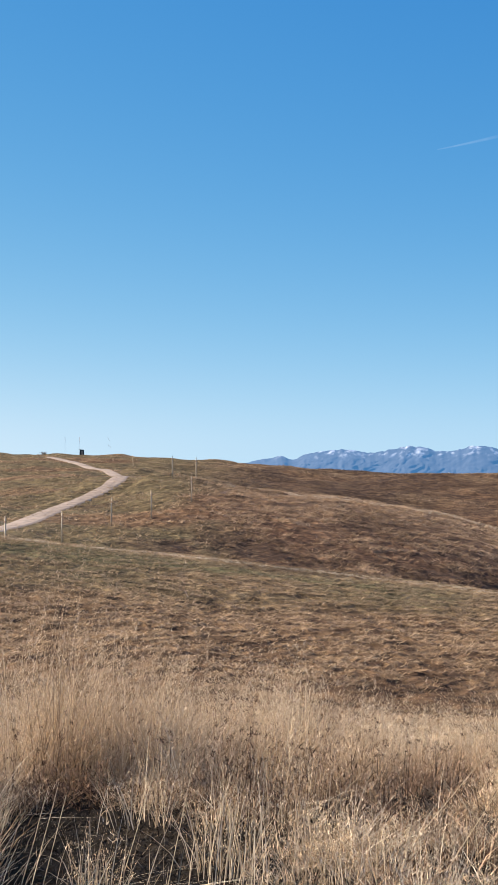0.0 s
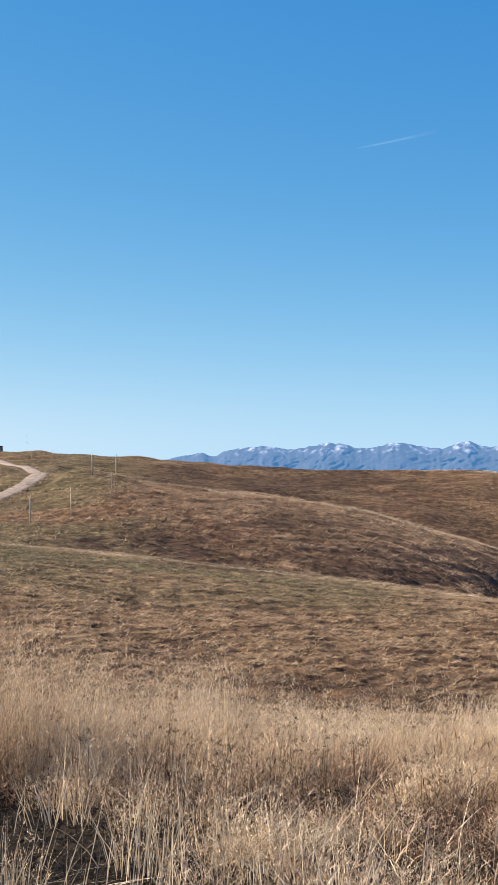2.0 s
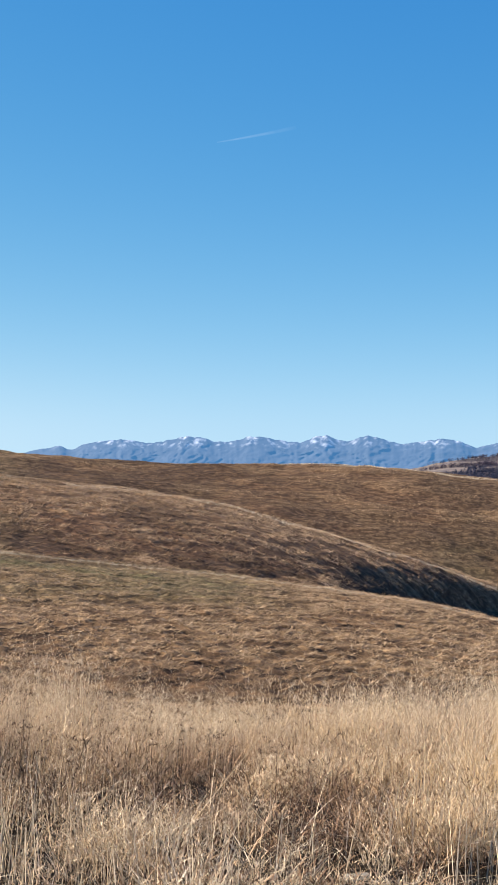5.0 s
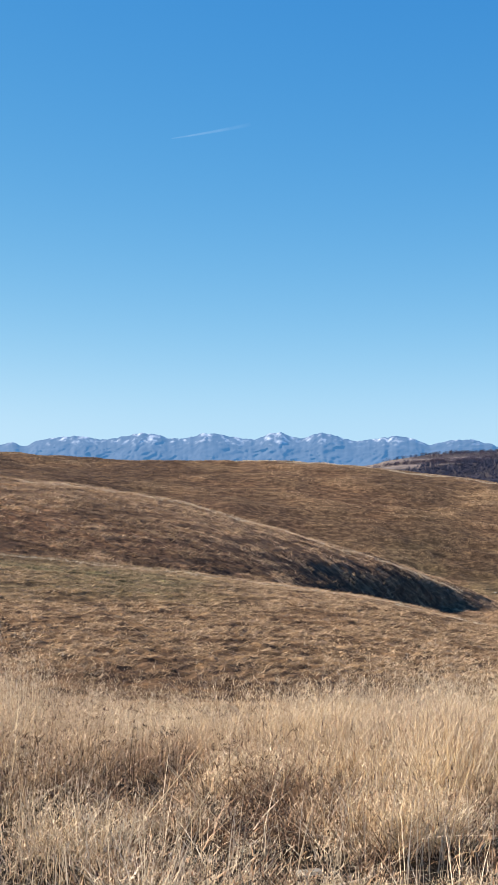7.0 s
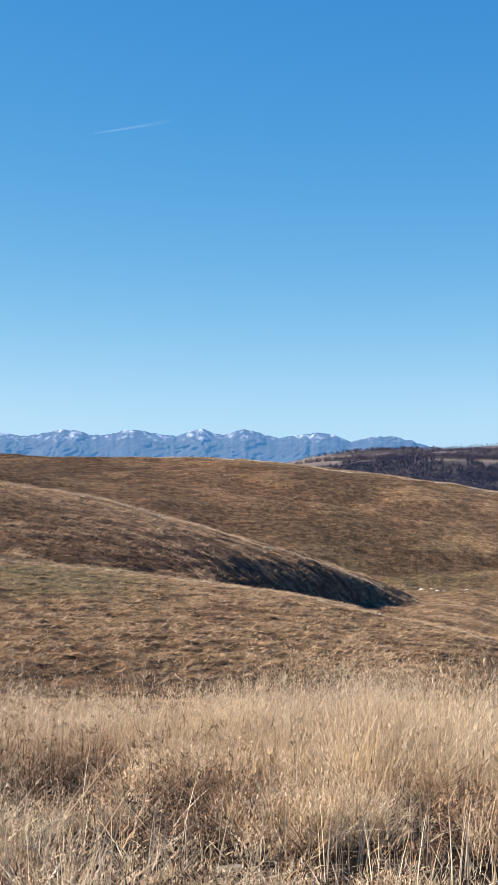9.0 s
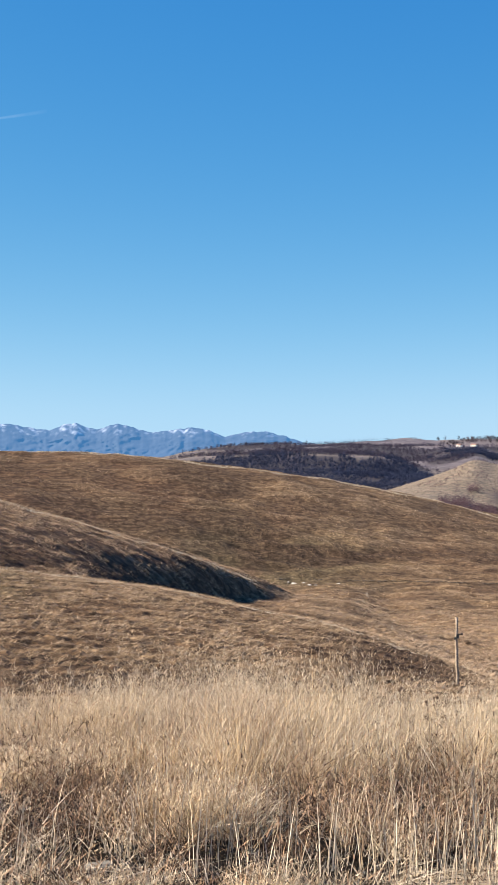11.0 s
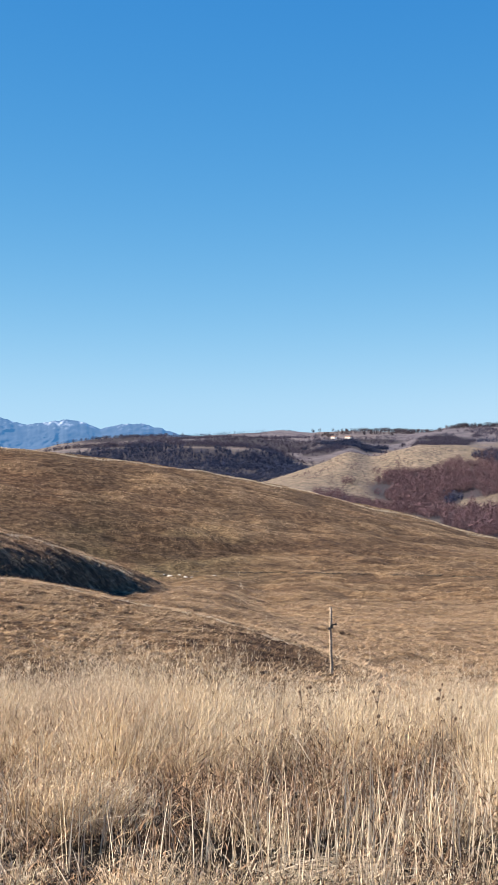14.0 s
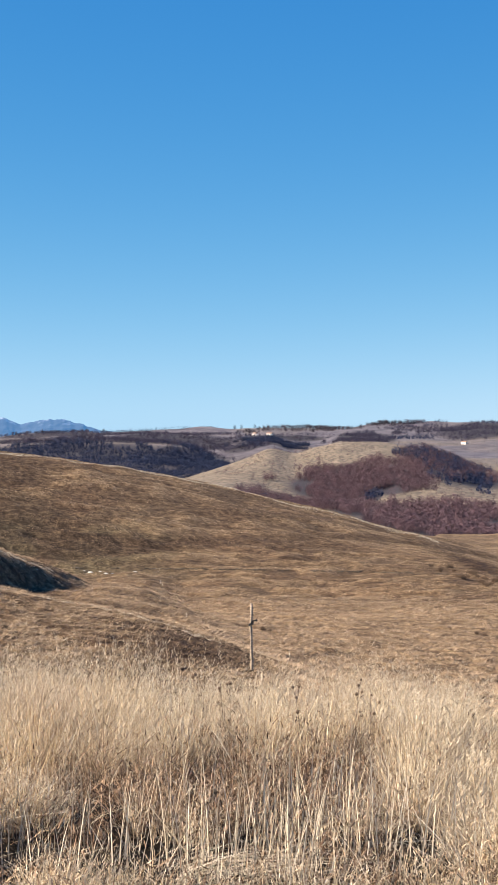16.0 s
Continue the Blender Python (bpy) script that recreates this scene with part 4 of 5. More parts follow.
def dark_seed_heads():
    """Withered brown flower heads on thin stems, at half the height of the grass."""
    x, y, rng = strewn(1900, 7.3, 9.6, 191, -12.0, 34.0)
    turn = np.degrees(np.arctan2(x, y))
    keep = (rough(x * 1.7, y * 1.7, 2, 63) > 0.52) & (rng.uniform(0, 1, len(x)) < np.interp(turn, [0, 6, 14], [0.9, 0.3, 0.06])) & (hollow(x, y) > 0.3)
    x, y = x[keep], y[keep]
    n = len(x)
    lean = WIND + rng.normal(0, 0.16, (n, 2))
    tall = rng.uniform(0.2, 0.5, n) * np.where(x < 0, 1.25, 1.0)
    foot = np.stack([x, y, ground_z(x, y) - 0.02], -1)
    v, f = blades(foot, tall, 0 * x + 0.005, lean, 0 * x, 192)
    petals = 16
    top = np.repeat(foot + np.concatenate([lean * tall[:, None] * 0.95, tall[:, None] * 0.97], 1), petals, 0)
    m = len(top)
    top += rng.normal(0, 1, (m, 3)) * (0.010, 0.010, 0.007)
    a = rng.uniform(0, math.tau, m)
    hv, hf = blades(top, rng.uniform(-0.008, 0.014, m), rng.uniform(0.005, 0.009, m), np.stack([np.cos(a), np.sin(a)], -1) * rng.uniform(0.4, 1.6, m)[:, None], 0 * a, 193)
    none = np.zeros(n + m)
    grown("dark_seed_heads", np.concatenate([v, hv]), np.concatenate([f, hf + len(v)]), SEED_HEADS, 5, none, none, "withered dark brown flower heads among the grass")


def short_sward():
    """Grazed grass round the standpoint, outside the tall growth."""
    x, y, rng = strewn(16000, 0.2, 12.0, 211, 0.0, 360.0)
    turn = np.degrees(np.arctan2(x, y))
    keep = (np.hypot(x, y) < 4.4) | (turn < -24) | (turn > 40)
    x, y = x[keep], y[keep]
    n = len(x)
    a = rng.uniform(0, math.tau, n)
    lean = np.stack([np.cos(a), np.sin(a)], -1) * rng.uniform(0.3, 1.6, n)[:, None]
    z = np.interp(np.hypot(x, y), [0, 4, 9.5, 17], [0, -0.17, -0.5, -2.2])
    v, f = blades(np.stack([x, y, z - 0.03], -1), rng.uniform(0.04, 0.14, n), rng.uniform(0.006, 0.012, n), lean, rng.uniform(0, 0.6, n), 212)
    grown("short_sward", v, f, MAT_STRAW, 5, rng.uniform(0, 0.6, n), 0.3 * rng.uniform(0, 1, n), "short dry grass round the meadow's edge")


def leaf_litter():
    """Broken leaves and stems on the floor between the tussocks, near-black with the shade painted in."""
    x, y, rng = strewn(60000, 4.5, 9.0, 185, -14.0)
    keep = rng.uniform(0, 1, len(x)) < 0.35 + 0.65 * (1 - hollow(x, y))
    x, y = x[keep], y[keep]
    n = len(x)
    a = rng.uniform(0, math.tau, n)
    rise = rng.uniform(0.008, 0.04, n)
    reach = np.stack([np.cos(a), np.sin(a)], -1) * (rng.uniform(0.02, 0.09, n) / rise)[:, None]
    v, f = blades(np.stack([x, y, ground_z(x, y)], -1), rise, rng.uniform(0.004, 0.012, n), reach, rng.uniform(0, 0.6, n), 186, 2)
    grown("leaf_litter", v, f, LITTER, 5, 0 * a, 0.3 * (rng.uniform(0, 1, n) > 0.97), "broken leaf litter on the meadow floor, dark with painted shade")


def lying_straw():
    """Fallen pale stalks, criss-cross on the floor of the gaps."""
    x, y, rng = strewn(5200, 4.6, 8.2, 171)
    near_gap = 1 - hollow(x, y)
    keep = rng.uniform(0, 1, len(x)) < 0.25 - 0.235 * near_gap
    sheaf_x, sheaf_y = polar(rng.normal(np.repeat([26.8, -4.4], [150, 60]), 1.1), 5.85 + rng.normal(0, 0.1, 210))  # two flattened sheaves
    x, y = np.concatenate([x[keep], sheaf_x]), np.concatenate([y[keep], sheaf_y])
    n = len(x)
    a = rng.uniform(0, math.tau, n)
    a[-210:] = np.repeat([-0.75, -0.25], [150, 60]) + rng.normal(0, 0.22, 210)
    rise = rng.uniform(0.02, 0.16, n)
    reach = np.stack([np.cos(a), np.sin(a)], -1) * (rng.uniform(0.18, 0.55, n) / rise)[:, None]
    v, f = blades(np.stack([x, y, ground_z(x, y) + rng.uniform(0.0, 0.08, n)], -1), rise, rng.uniform(0.004, 0.0085, n), reach, rng.uniform(0, 0.5, n), 172, 3)
    grown("lying_straw", v, f, PALE_STRAW, 7, 0.2 * rng.uniform(0, 1, n), rng.uniform(0.5, 1, n), "fallen pale stalks lying in gaps of the meadow")


def turf(name, n, near, far, size, per, seed, label, rise=(0.16, 0.5), lean=(0.7, 3.0), fair=0.0, least=0.1, rows=False):
    """Low mops of short grass over a hillside, thicker where the pasture is hummocky."""
    x, y, rng = strewn(n, near, far, seed)
    thick = np.clip((rough(x * 0.3, y * 0.5, 3, seed + 3) - 0.25) * 3, 0.35, 1) * np.clip((lumps(x, y, np.hypot(x, y)) - 0.03) * 9, least, 1)
    if rows:  # tussocks line up in short rows along the slope
        thick = np.clip(mounds(x, y, np.hypot(x, y)) * 8 + 0.15, 0.02, 1)
        grazed = np.clip((-0.5 - np.degrees(np.arctan2(x, y))) / 3, 0, 1) * (np.hypot(x, y) > 85)  # shorter turf round the track
        thick = thick * (1 - 0.75 * grazed)
    keep = rng.uniform(0, 1, n) < thick
    x, y = x[keep], y[keep]
    big = rng.uniform(0.5, 1.35, len(x))
    x, y, big = np.repeat(x, per), np.repeat(y, per), np.repeat(big, per)
    m = len(x)
    a = rng.uniform(0, math.tau, m)
    reach = np.stack([np.cos(a), np.sin(a)], -1)
    spread = size * 0.55 * big * np.sqrt(rng.uniform(0, 1, m))
    x, y = x + reach[:, 0] * spread * (1.7 if rows else 1.0), y + reach[:, 1] * spread
    if rows:  # blades lie mostly along the row
        reach[:, 1] *= 0.35
    v, f = blades(np.stack([x, y, ground_z(x, y) - 0.01], -1), size * big * rng.uniform(*rise, m), size * big * rng.uniform(0.10, 0.22, m), reach * rng.uniform(*lean, m)[:, None], 0 * a, seed + 1, 1)
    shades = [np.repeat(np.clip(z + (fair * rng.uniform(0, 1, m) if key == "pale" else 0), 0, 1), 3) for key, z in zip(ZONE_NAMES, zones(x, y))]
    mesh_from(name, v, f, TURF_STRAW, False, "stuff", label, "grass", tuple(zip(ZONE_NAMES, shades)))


def crest_grass(name, crest, n, size, left, right, seed, label):
    """Longer bleached tufts along the brow of a hill, coloured pale to paint its sunlit rim."""
    rng = np.random.default_rng(seed)
    turn = rng.uniform(left, right, n)
    r = through_knots(turn, TURNS, crest)
    r = r * (1 + rng.normal(0, 0.005, n))
    x, y = polar(turn, r)
    x, y = np.repeat(x, 7), np.repeat(y, 7)
    m = len(x)
    a = rng.uniform(0, math.tau, m)
    reach = np.stack([np.cos(a), np.sin(a)], -1)
    x, y = x + reach[:, 0] * size * 0.5, y + reach[:, 1] * size * 0.5
    v, f = blades(np.stack([x, y, ground_z(x, y) - 0.01], -1), size * rng.uniform(0.35, 1.0, m), size * rng.uniform(0.1, 0.2, m), reach * rng.uniform(0.3, 1.3, m)[:, None], 0 * a, seed + 1, 1)
    pale = rng.uniform(0.0, 0.4, m)
    grown(name, v, f, PALE_STRAW, 3, 0 * a, pale, label)


matted_grass()
tall_grass()
bleached_leaves()
curled_leaves()
pale_stalks()
dead_forbs()
dark_seed_heads()
short_sward()
leaf_litter()
lying_straw()
turf("front_turf", 90000, 22, 76, 0.16, 4, 131, "short dry grass tufts on the front hill", least=0.3)
turf("front_tussocks", 76000, 22, 76, 0.225, 10, 136, "knobbly dry tussocks on the front hill", (0.14, 0.42), (1.2, 3.4), 0.55, rows=True)
turf("spur_turf", 50000, 76, 185, 0.24, 4, 141, "short dry grass tufts on the grassy spur")
turf("spur_tussocks", 80000, 76, 185, 0.56, 8, 146, "knobbly dry tussocks on the grassy spur", (0.14, 0.42), (1.0, 3.2), 0.75, rows=True)
turf("back_tussocks", 75000, 185, 340, 0.56, 6, 156, "soft pale tussocks in rows on the back hill", (0.12, 0.34), (0.8, 2.4), 0.45, rows=True)
turf("back_turf", 50000, 185, 340, 0.30, 3, 151, "short dry grass tufts on the back hill")
crest_grass("front_crest_grass", FRONT_R, 2200, 0.10, -12, 27, 191, "bleached grass along the brow of the front hill, painting its sunlit rim")
crest_grass("spur_crest_grass", SPUR_R, 1500, 0.22, -1, 20, 193, "bleached grass along the brow of the spur, painting its sunlit rim")
crest_grass("back_crest_grass", BACK_R, 3000, 0.30, 8, 36, 195, "bleached grass along the brow of the back hill, painting its sunlit rim")


# ---- far woods ----
def far_z(x, y):
    turn, r = np.degrees(np.arctan2(x, y)), np.hypot(x, y)
    u = np.clip((turn - f_turns[0]) / 0.16, 0, len(f_turns) - 1.001)
    v = np.clip(np.interp(r, f_rings, np.arange(len(f_rings))), 0, len(f_rings) - 1.001)
    i, j = v.astype(int), u.astype(int)
    a, b = v - i, u - j
    return (fz[i, j] * (1 - a) + fz[i + 1, j] * a) * (1 - b) + (fz[i, j + 1] * (1 - a) + fz[i + 1, j + 1] * a) * b


def bark_material(name, dark, light, key=""):
    m, n, l, p = node_material(name)
    source = attribute(n, key) if key else n.new("ShaderNodeNewGeometry").outputs["Random Per Island"]
    l.new(ramp(n, l, source, [(0.0, dark), (1.0, light)]), p.inputs["Base Color"])
    p.inputs["Roughness"].default_value = 0.9
    return m


BARE_TREES = bark_material("bare winter twigs", (0.042, 0.023, 0.034), (0.116, 0.063, 0.075), "tree")
# blue haze and slope shade painted into the far needles and twigs
FIRS = bark_material("hazed conifer needles", (0.004, 0.011, 0.045), (0.008, 0.019, 0.066), "tree")
FAR_TREES = bark_material("hazed far twigs", (0.010, 0.011, 0.034), (0.040, 0.031, 0.062), "tree")
GROVE = bark_material("dark winter crowns", (0.012, 0.012, 0.022), (0.050, 0.036, 0.048), "tree")


def wood(name, patches, count, tall, material, label, conifer, seed, leaves=36, leaf=0.042):
    """Trees over patches of the far hills, each patch an oval given by turn, distance, half widths."""
    rng = np.random.default_rng(seed)
    spots = []
    for turn, r, half_turn, half_r, share in patches:
        k = int(count * share)
        u, w = rng.uniform(-1.3, 1.3, 3 * k), rng.uniform(-1.3, 1.3, 3 * k)
        ragged = np.hypot(u, w) + (rough(u * 2.2 + turn, w * 2.2 + r / 90, 3, seed) - 0.5) * 1.9 < 0.95
        u, w = u[ragged][:k], w[ragged][:k]
        spots.append(np.stack([turn + half_turn * u, r + half_r * w], -1))
    spots = np.concatenate(spots)
    x, y = polar(spots[:, 0], spots[:, 1])
    z = far_z(x, y)
    n = len(x)
    h = tall * rng.uniform(0.55, 1.3, n) * np.clip(spots[:, 1] / 1800, 1, 1.25)
    a, u = rng.uniform(0, math.tau, (n, leaves)), rng.uniform(0.12, 1, (n, leaves))
    if conifer:
        w = (1.02 - u) * 0.33 * np.sqrt(rng.uniform(0.2, 1, (n, leaves)))
    else:
        w = 0.38 * np.sqrt(np.clip(1 - (u * 2 - 1.15) ** 2, 0.02, 1)) * np.sqrt(rng.uniform(0.45, 1, (n, leaves)))
    c = np.stack([x[:, None] + w * h[:, None] * np.cos(a), y[:, None] + w * h[:, None] * np.sin(a), z[:, None] + u * h[:, None]], -1).reshape(-1, 1, 3)
    # every spray lies roughly along the outside of its crown
    heart = np.stack([x, y, z + h * (0.25 if conifer else 0.5)], -1)[:, None, :]
    out = c.reshape(n, leaves, 3) - heart
    out = (out / (np.linalg.norm(out, axis=-1, keepdims=True) + 1e-6)).reshape(-1, 1, 3)
    spray = rng.normal(0, 1, (n * leaves, 3, 3))
    spray = spray - 0.8 * (spray * out).sum(-1, keepdims=True) * out
    tri = c + spray * np.repeat(h, leaves)[:, None, None] * leaf
    flip = (np.cross(tri[:, 1] - tri[:, 0], tri[:, 2] - tri[:, 0]) * out[:, 0]).sum(-1) < 0
    tri[flip] = tri[flip][:, ::-1]
    v = tri.reshape(-1, 3)
    trunk = np.stack([np.stack([x - 0.02 * h, y, z - 1], -1), np.stack([x + 0.02 * h, y, z - 1], -1), np.stack([x, y, z + (0.8 if conifer else 0.4) * h], -1)], 1).reshape(-1, 3)
    v = np.concatenate([v, trunk])
    own = rng.uniform(0, 1, n)
    mesh_from(name, v, np.arange(len(v)).reshape(-1, 3), material, False, "stuff", label, "woods", (("tree", np.concatenate([np.repeat(own, leaves * 3), np.repeat(own, 3)])),))


wood("bare_woods", [q for q in BARE_PATCHES if q[1] < 2000], 7600, 7.0, BARE_TREES, "bare purple-brown winter woods on the nearer slopes", False, 301, 62, 0.058)
wood("far_bare_woods", [q for q in BARE_PATCHES if q[1] >= 2000], 9000, 5.8, FAR_TREES, "bare winter woods on the far plateau, grey-purple with painted haze", False, 303, 26, 0.09)
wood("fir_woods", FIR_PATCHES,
     10500, 6.0, FIRS, "dark conifer woods on the far slopes, navy with painted haze", True, 311, 24, 0.115)
wood("dark_groves", [(34.2, 3640, 0.95, 45, 0.3), (29.6, 3560, 1.7, 110, 0.4), (31.6, 3560, 1.0, 90, 0.22), (20.3, 3640, 1.6, 40, 0.2)], 560, 6.8, GROVE, "dark groves of trees on the far skyline", False, 331, 60, 0.10)
wood("scrub", [(28.6, 1350, 2.2, 230, 0.16), (22.3, 2480, 5.2, 90, 0.15), (30.0, 1450, 3.0, 230, 0.3), (26.5, 3690, 0.25, 14, 0.03), (24.5, 3300, 3.0, 260, 0.3), (33.0, 2900, 6.0, 500, 0.3), (25.8, 2700, 2.0, 400, 0.08), (37.0, 1120, 2.5, 40, 0.06), (36.0, 1900, 3.0, 300, 0.12)], 2400, 2.6, BARE_TREES, "scattered low brown scrub on the far pasture", False, 321, 18, 0.09)


# ---- things on the hills ----
def spot(turn, r, sink=0.0):
    x, y = polar(turn, r)
    return Vector((float(x), float(y), float(ground_z(np.array([x]), np.array([y]))[0]) - sink))


def rod(bm, foot, top, thick, thin, sides=8, bends=0, seed=0):
    """A tapered round stick from foot to top."""
    rng = random.Random(seed)
    foot, top = Vector(foot), Vector(top)
    axis = (top - foot).normalized()
    u = axis.orthogonal().normalized()
    w = axis.cross(u)
    rows = []
    n = bends + 2
    for k in range(n):
        f = k / (n - 1)
        c = foot.lerp(top, f)
        if 0 < k < n - 1:
            c = c + u * rng.uniform(-1, 1) * thick * 0.8 + w * rng.uniform(-1, 1) * thick * 0.8
        r = thick + (thin - thick) * f
        rows.append([bm.verts.new(c + (u * math.cos(a) + w * math.sin(a)) * r) for a in (math.tau * i / sides for i in range(sides))])
    for a, b in zip(rows, rows[1:]):
        for i in range(sides):
            bm.faces.new((a[i], a[(i + 1) % sides], b[(i + 1) % sides], b[i]))
    bm.faces.new(rows[-1])
    bm.faces.new(list(reversed(rows[0])))
    return bm


def empty(name, place, label, category, group=""):
    ob = new(name)
    ob.location = place
    return tagged(ob, label, category, group)


DARK_METAL = speckled("dark metal", (0.02, 0.02, 0.022), (0.06, 0.055, 0.05), 8.0, 0.6, 0.002)
RED_BAND = speckled("faded red band", (0.38, 0.24, 0.17), (0.5, 0.34, 0.25), 10.0, 0.7, 0.002)


def snow_pole():
    pole = empty("snow_pole", (0, 0, 0), "slim weathered wooden snow pole beside the gravel track", "pole", "snow poles along the track")
    part("shaft", rod(bmesh.new(), (0, 0, -0.3), (0, 0, 2.15), 0.046, 0.042, 8, 1, 3), POLE_PAINT, pole, smooth=True)
    part("cap", rod(bmesh.new(), (0, 0, 2.15), (0, 0, 2.24), 0.047, 0.03, 8), POLE_PAINT, pole, "chamfered tip", True)
    part("band", rod(bmesh.new(), (0, 0, 1.80), (0, 0, 1.93), 0.049, 0.049, 8), RED_BAND, pole, "faded reflective band")
    return pole


# turn, height angle of the foot, lean (degrees)
POLES = [(-7.80, -3.33, 0.6), (-10.09, -3.6, -0.8), (-5.77, -2.60, 0.9), (-4.10, -2.30, -0.5), (-2.43, -1.64, 0.4), (-2.24, -0.69, -1.2), (-3.21, -0.62, 0.5), (-4.84, -0.10, 0.8)]
first = snow_pole()
for k, (turn, e, lean) in enumerate(POLES):
    m = Matrix.Translation(spot(turn, first_ground(turn, e, 85.0))) @ pose(0, 0, 0, lean, lean * 0.7, 40 * k)
    if k:
        copy_thing(first, m)
    else:
        first.matrix_basis = m


def fence_post():
    """A crooked stake with insulators and the stub of a crossbar."""
    p = spot(28.34, 33.0)
    top = height_at(-7.2, 33.0) - p.z
    post = empty("fence_post", p, "crooked weathered wooden fence stake in the meadow hollow", "post")
    part("stake", rod(bmesh.new(), (0, 0, -0.3), (-0.03, 0, top), 0.043, 0.030, 8, 6, 11), GREY_WOOD, post, smooth=True)
    for h, dx in ((top - 0.42, 0.07), (top - 0.52, -0.06)):
        bracket = part("insulator", rod(bmesh.new(), (-0.02, 0.0, h), (dx * 1.5, -0.02, h + 0.015), 0.014, 0.018, 6), DARK_METAL, post, "dark screw-in insulator")
        part("knob", rod(bmesh.new(), (dx * 1.5, -0.02, h - 0.015), (dx * 1.5, -0.02, h + 0.045), 0.024, 0.018, 8), DARK_METAL, bracket)
    part("wire_wrap", rod(bmesh.new(), (-0.015, 0, top - 0.50), (-0.016, 0, top - 0.40), 0.048, 0.046, 8), DARK_METAL, post, "rusty wire wrapping")
    return post


fence_post()


def hide():
    """The small dark cabin on the hill's crest."""
    p = spot(-6.95, 352.0)
    hut = empty("crest_hut", p, "small dark timber hut on the hill crest", "hut")
    bm = bmesh.new()
    bmesh.ops.create_cube(bm, size=1, matrix=Matrix.Translation((0, 0, 0.75)) @ Matrix.Diagonal((1.15, 1.1, 1.7, 1)))
    for v in bm.verts:
        if v.co.z > 1:
            v.co.x *= 0.86
    part("wall", bm, DARK_METAL, hut)
    bm = bmesh.new()
    bmesh.ops.create_cube(bm, size=1, matrix=Matrix.Translation((0, 0, 1.64)) @ pose(0, 0, 0, 0, 6, 0) @ Matrix.Diagonal((1.25, 1.3, 0.08, 1)))
    part("roof", bm, DARK_METAL, hut)
    bm = bmesh.new()
    bmesh.ops.create_cube(bm, size=1, matrix=Matrix.Translation((0.1, -0.56, 0.7)) @ Matrix.Diagonal((0.5, 0.06, 1.3, 1)))
    part("door", bm, GREY_WOOD, hut, "grey plank door")


hide()


def mast(turn, r, tall):
    p = spot(turn, r, 0.3)
    m = empty("mast", p, "thin grey radio mast far behind the crest", "mast", "masts behind the hill")
    part("shaft", rod(bmesh.new(), (0, 0, 0), (0, 0, tall), 0.022, 0.016, 6), POLE_GREY, m)
    part("antenna", rod(bmesh.new(), (0, 0, tall - 1.3), (0, 0, tall), 0.06, 0.05, 6), POLE_GREY, m, "slim aerial drum")


POLE_GREY = speckled("galvanised steel", (0.45, 0.48, 0.50), (0.60, 0.62, 0.64), 5.0, 0.5, 0.001)
mast(-7.04, 380.0, 7.2)
mast(-7.64, 380.0, 6.6)


def stone(name, place, size, seed, material, label="", category="", group="", parent=None):
    """A weathered, half-sunk boulder."""
    bm = bmesh.new()
    bmesh.ops.create_icosphere(bm, subdivisions=2, radius=1)
    for v in bm.verts:
        k = 0.75 + 0.5 * noise.noise(v.co * 1.4 + Vector((seed * 3.1, 0, 0))) + 0.2 * noise.noise(v.co * 3.5 + Vector((0, seed, 0)))
        v.co = Vector((v.co.x * size[0] * k, v.co.y * size[1] * k, v.co.z * size[2] * k))
    ob = part(name, bm, material, parent, smooth=False)
    ob.location = place
    ob.rotation_euler = (0, 0, seed * 1.7)
    return tagged(ob, label, category, group)


LIMESTONE = speckled("pale limestone", (0.34, 0.32, 0.29), (0.62, 0.60, 0.56), 4.0, 0.9, 0.03)
for k, (turn, r, big) in enumerate([(21.55, 211.0, 0.75), (21.95, 210.5, 0.35), (22.2, 209.0, 0.5), (22.45, 207.5, 0.4), (22.9, 208.0, 0.6), (21.3, 216.0, 0.3), (23.4, 206.5, 0.35), (21.9, 215.0, 0.3)]):
    stone("boulder", spot(turn, r), (big, big * 0.7, big * 0.45), k + 1, LIMESTONE, "pale limestone boulder half sunk in the pasture", "boulder", "boulders at the foot of the hill")
stone("flat_stone", spot(13.5, 6.3, 0.01), (0.11, 0.09, 0.035), 21, speckled("lichened stone", (0.16, 0.15, 0.125), (0.34, 0.32, 0.27), 9.0, 0.9, 0.01), "pale flat stone lying among the dry grass", "stone")

TWIGS = bark_material("dry brown twigs", (0.05, 0.032, 0.022), (0.17, 0.11, 0.07))


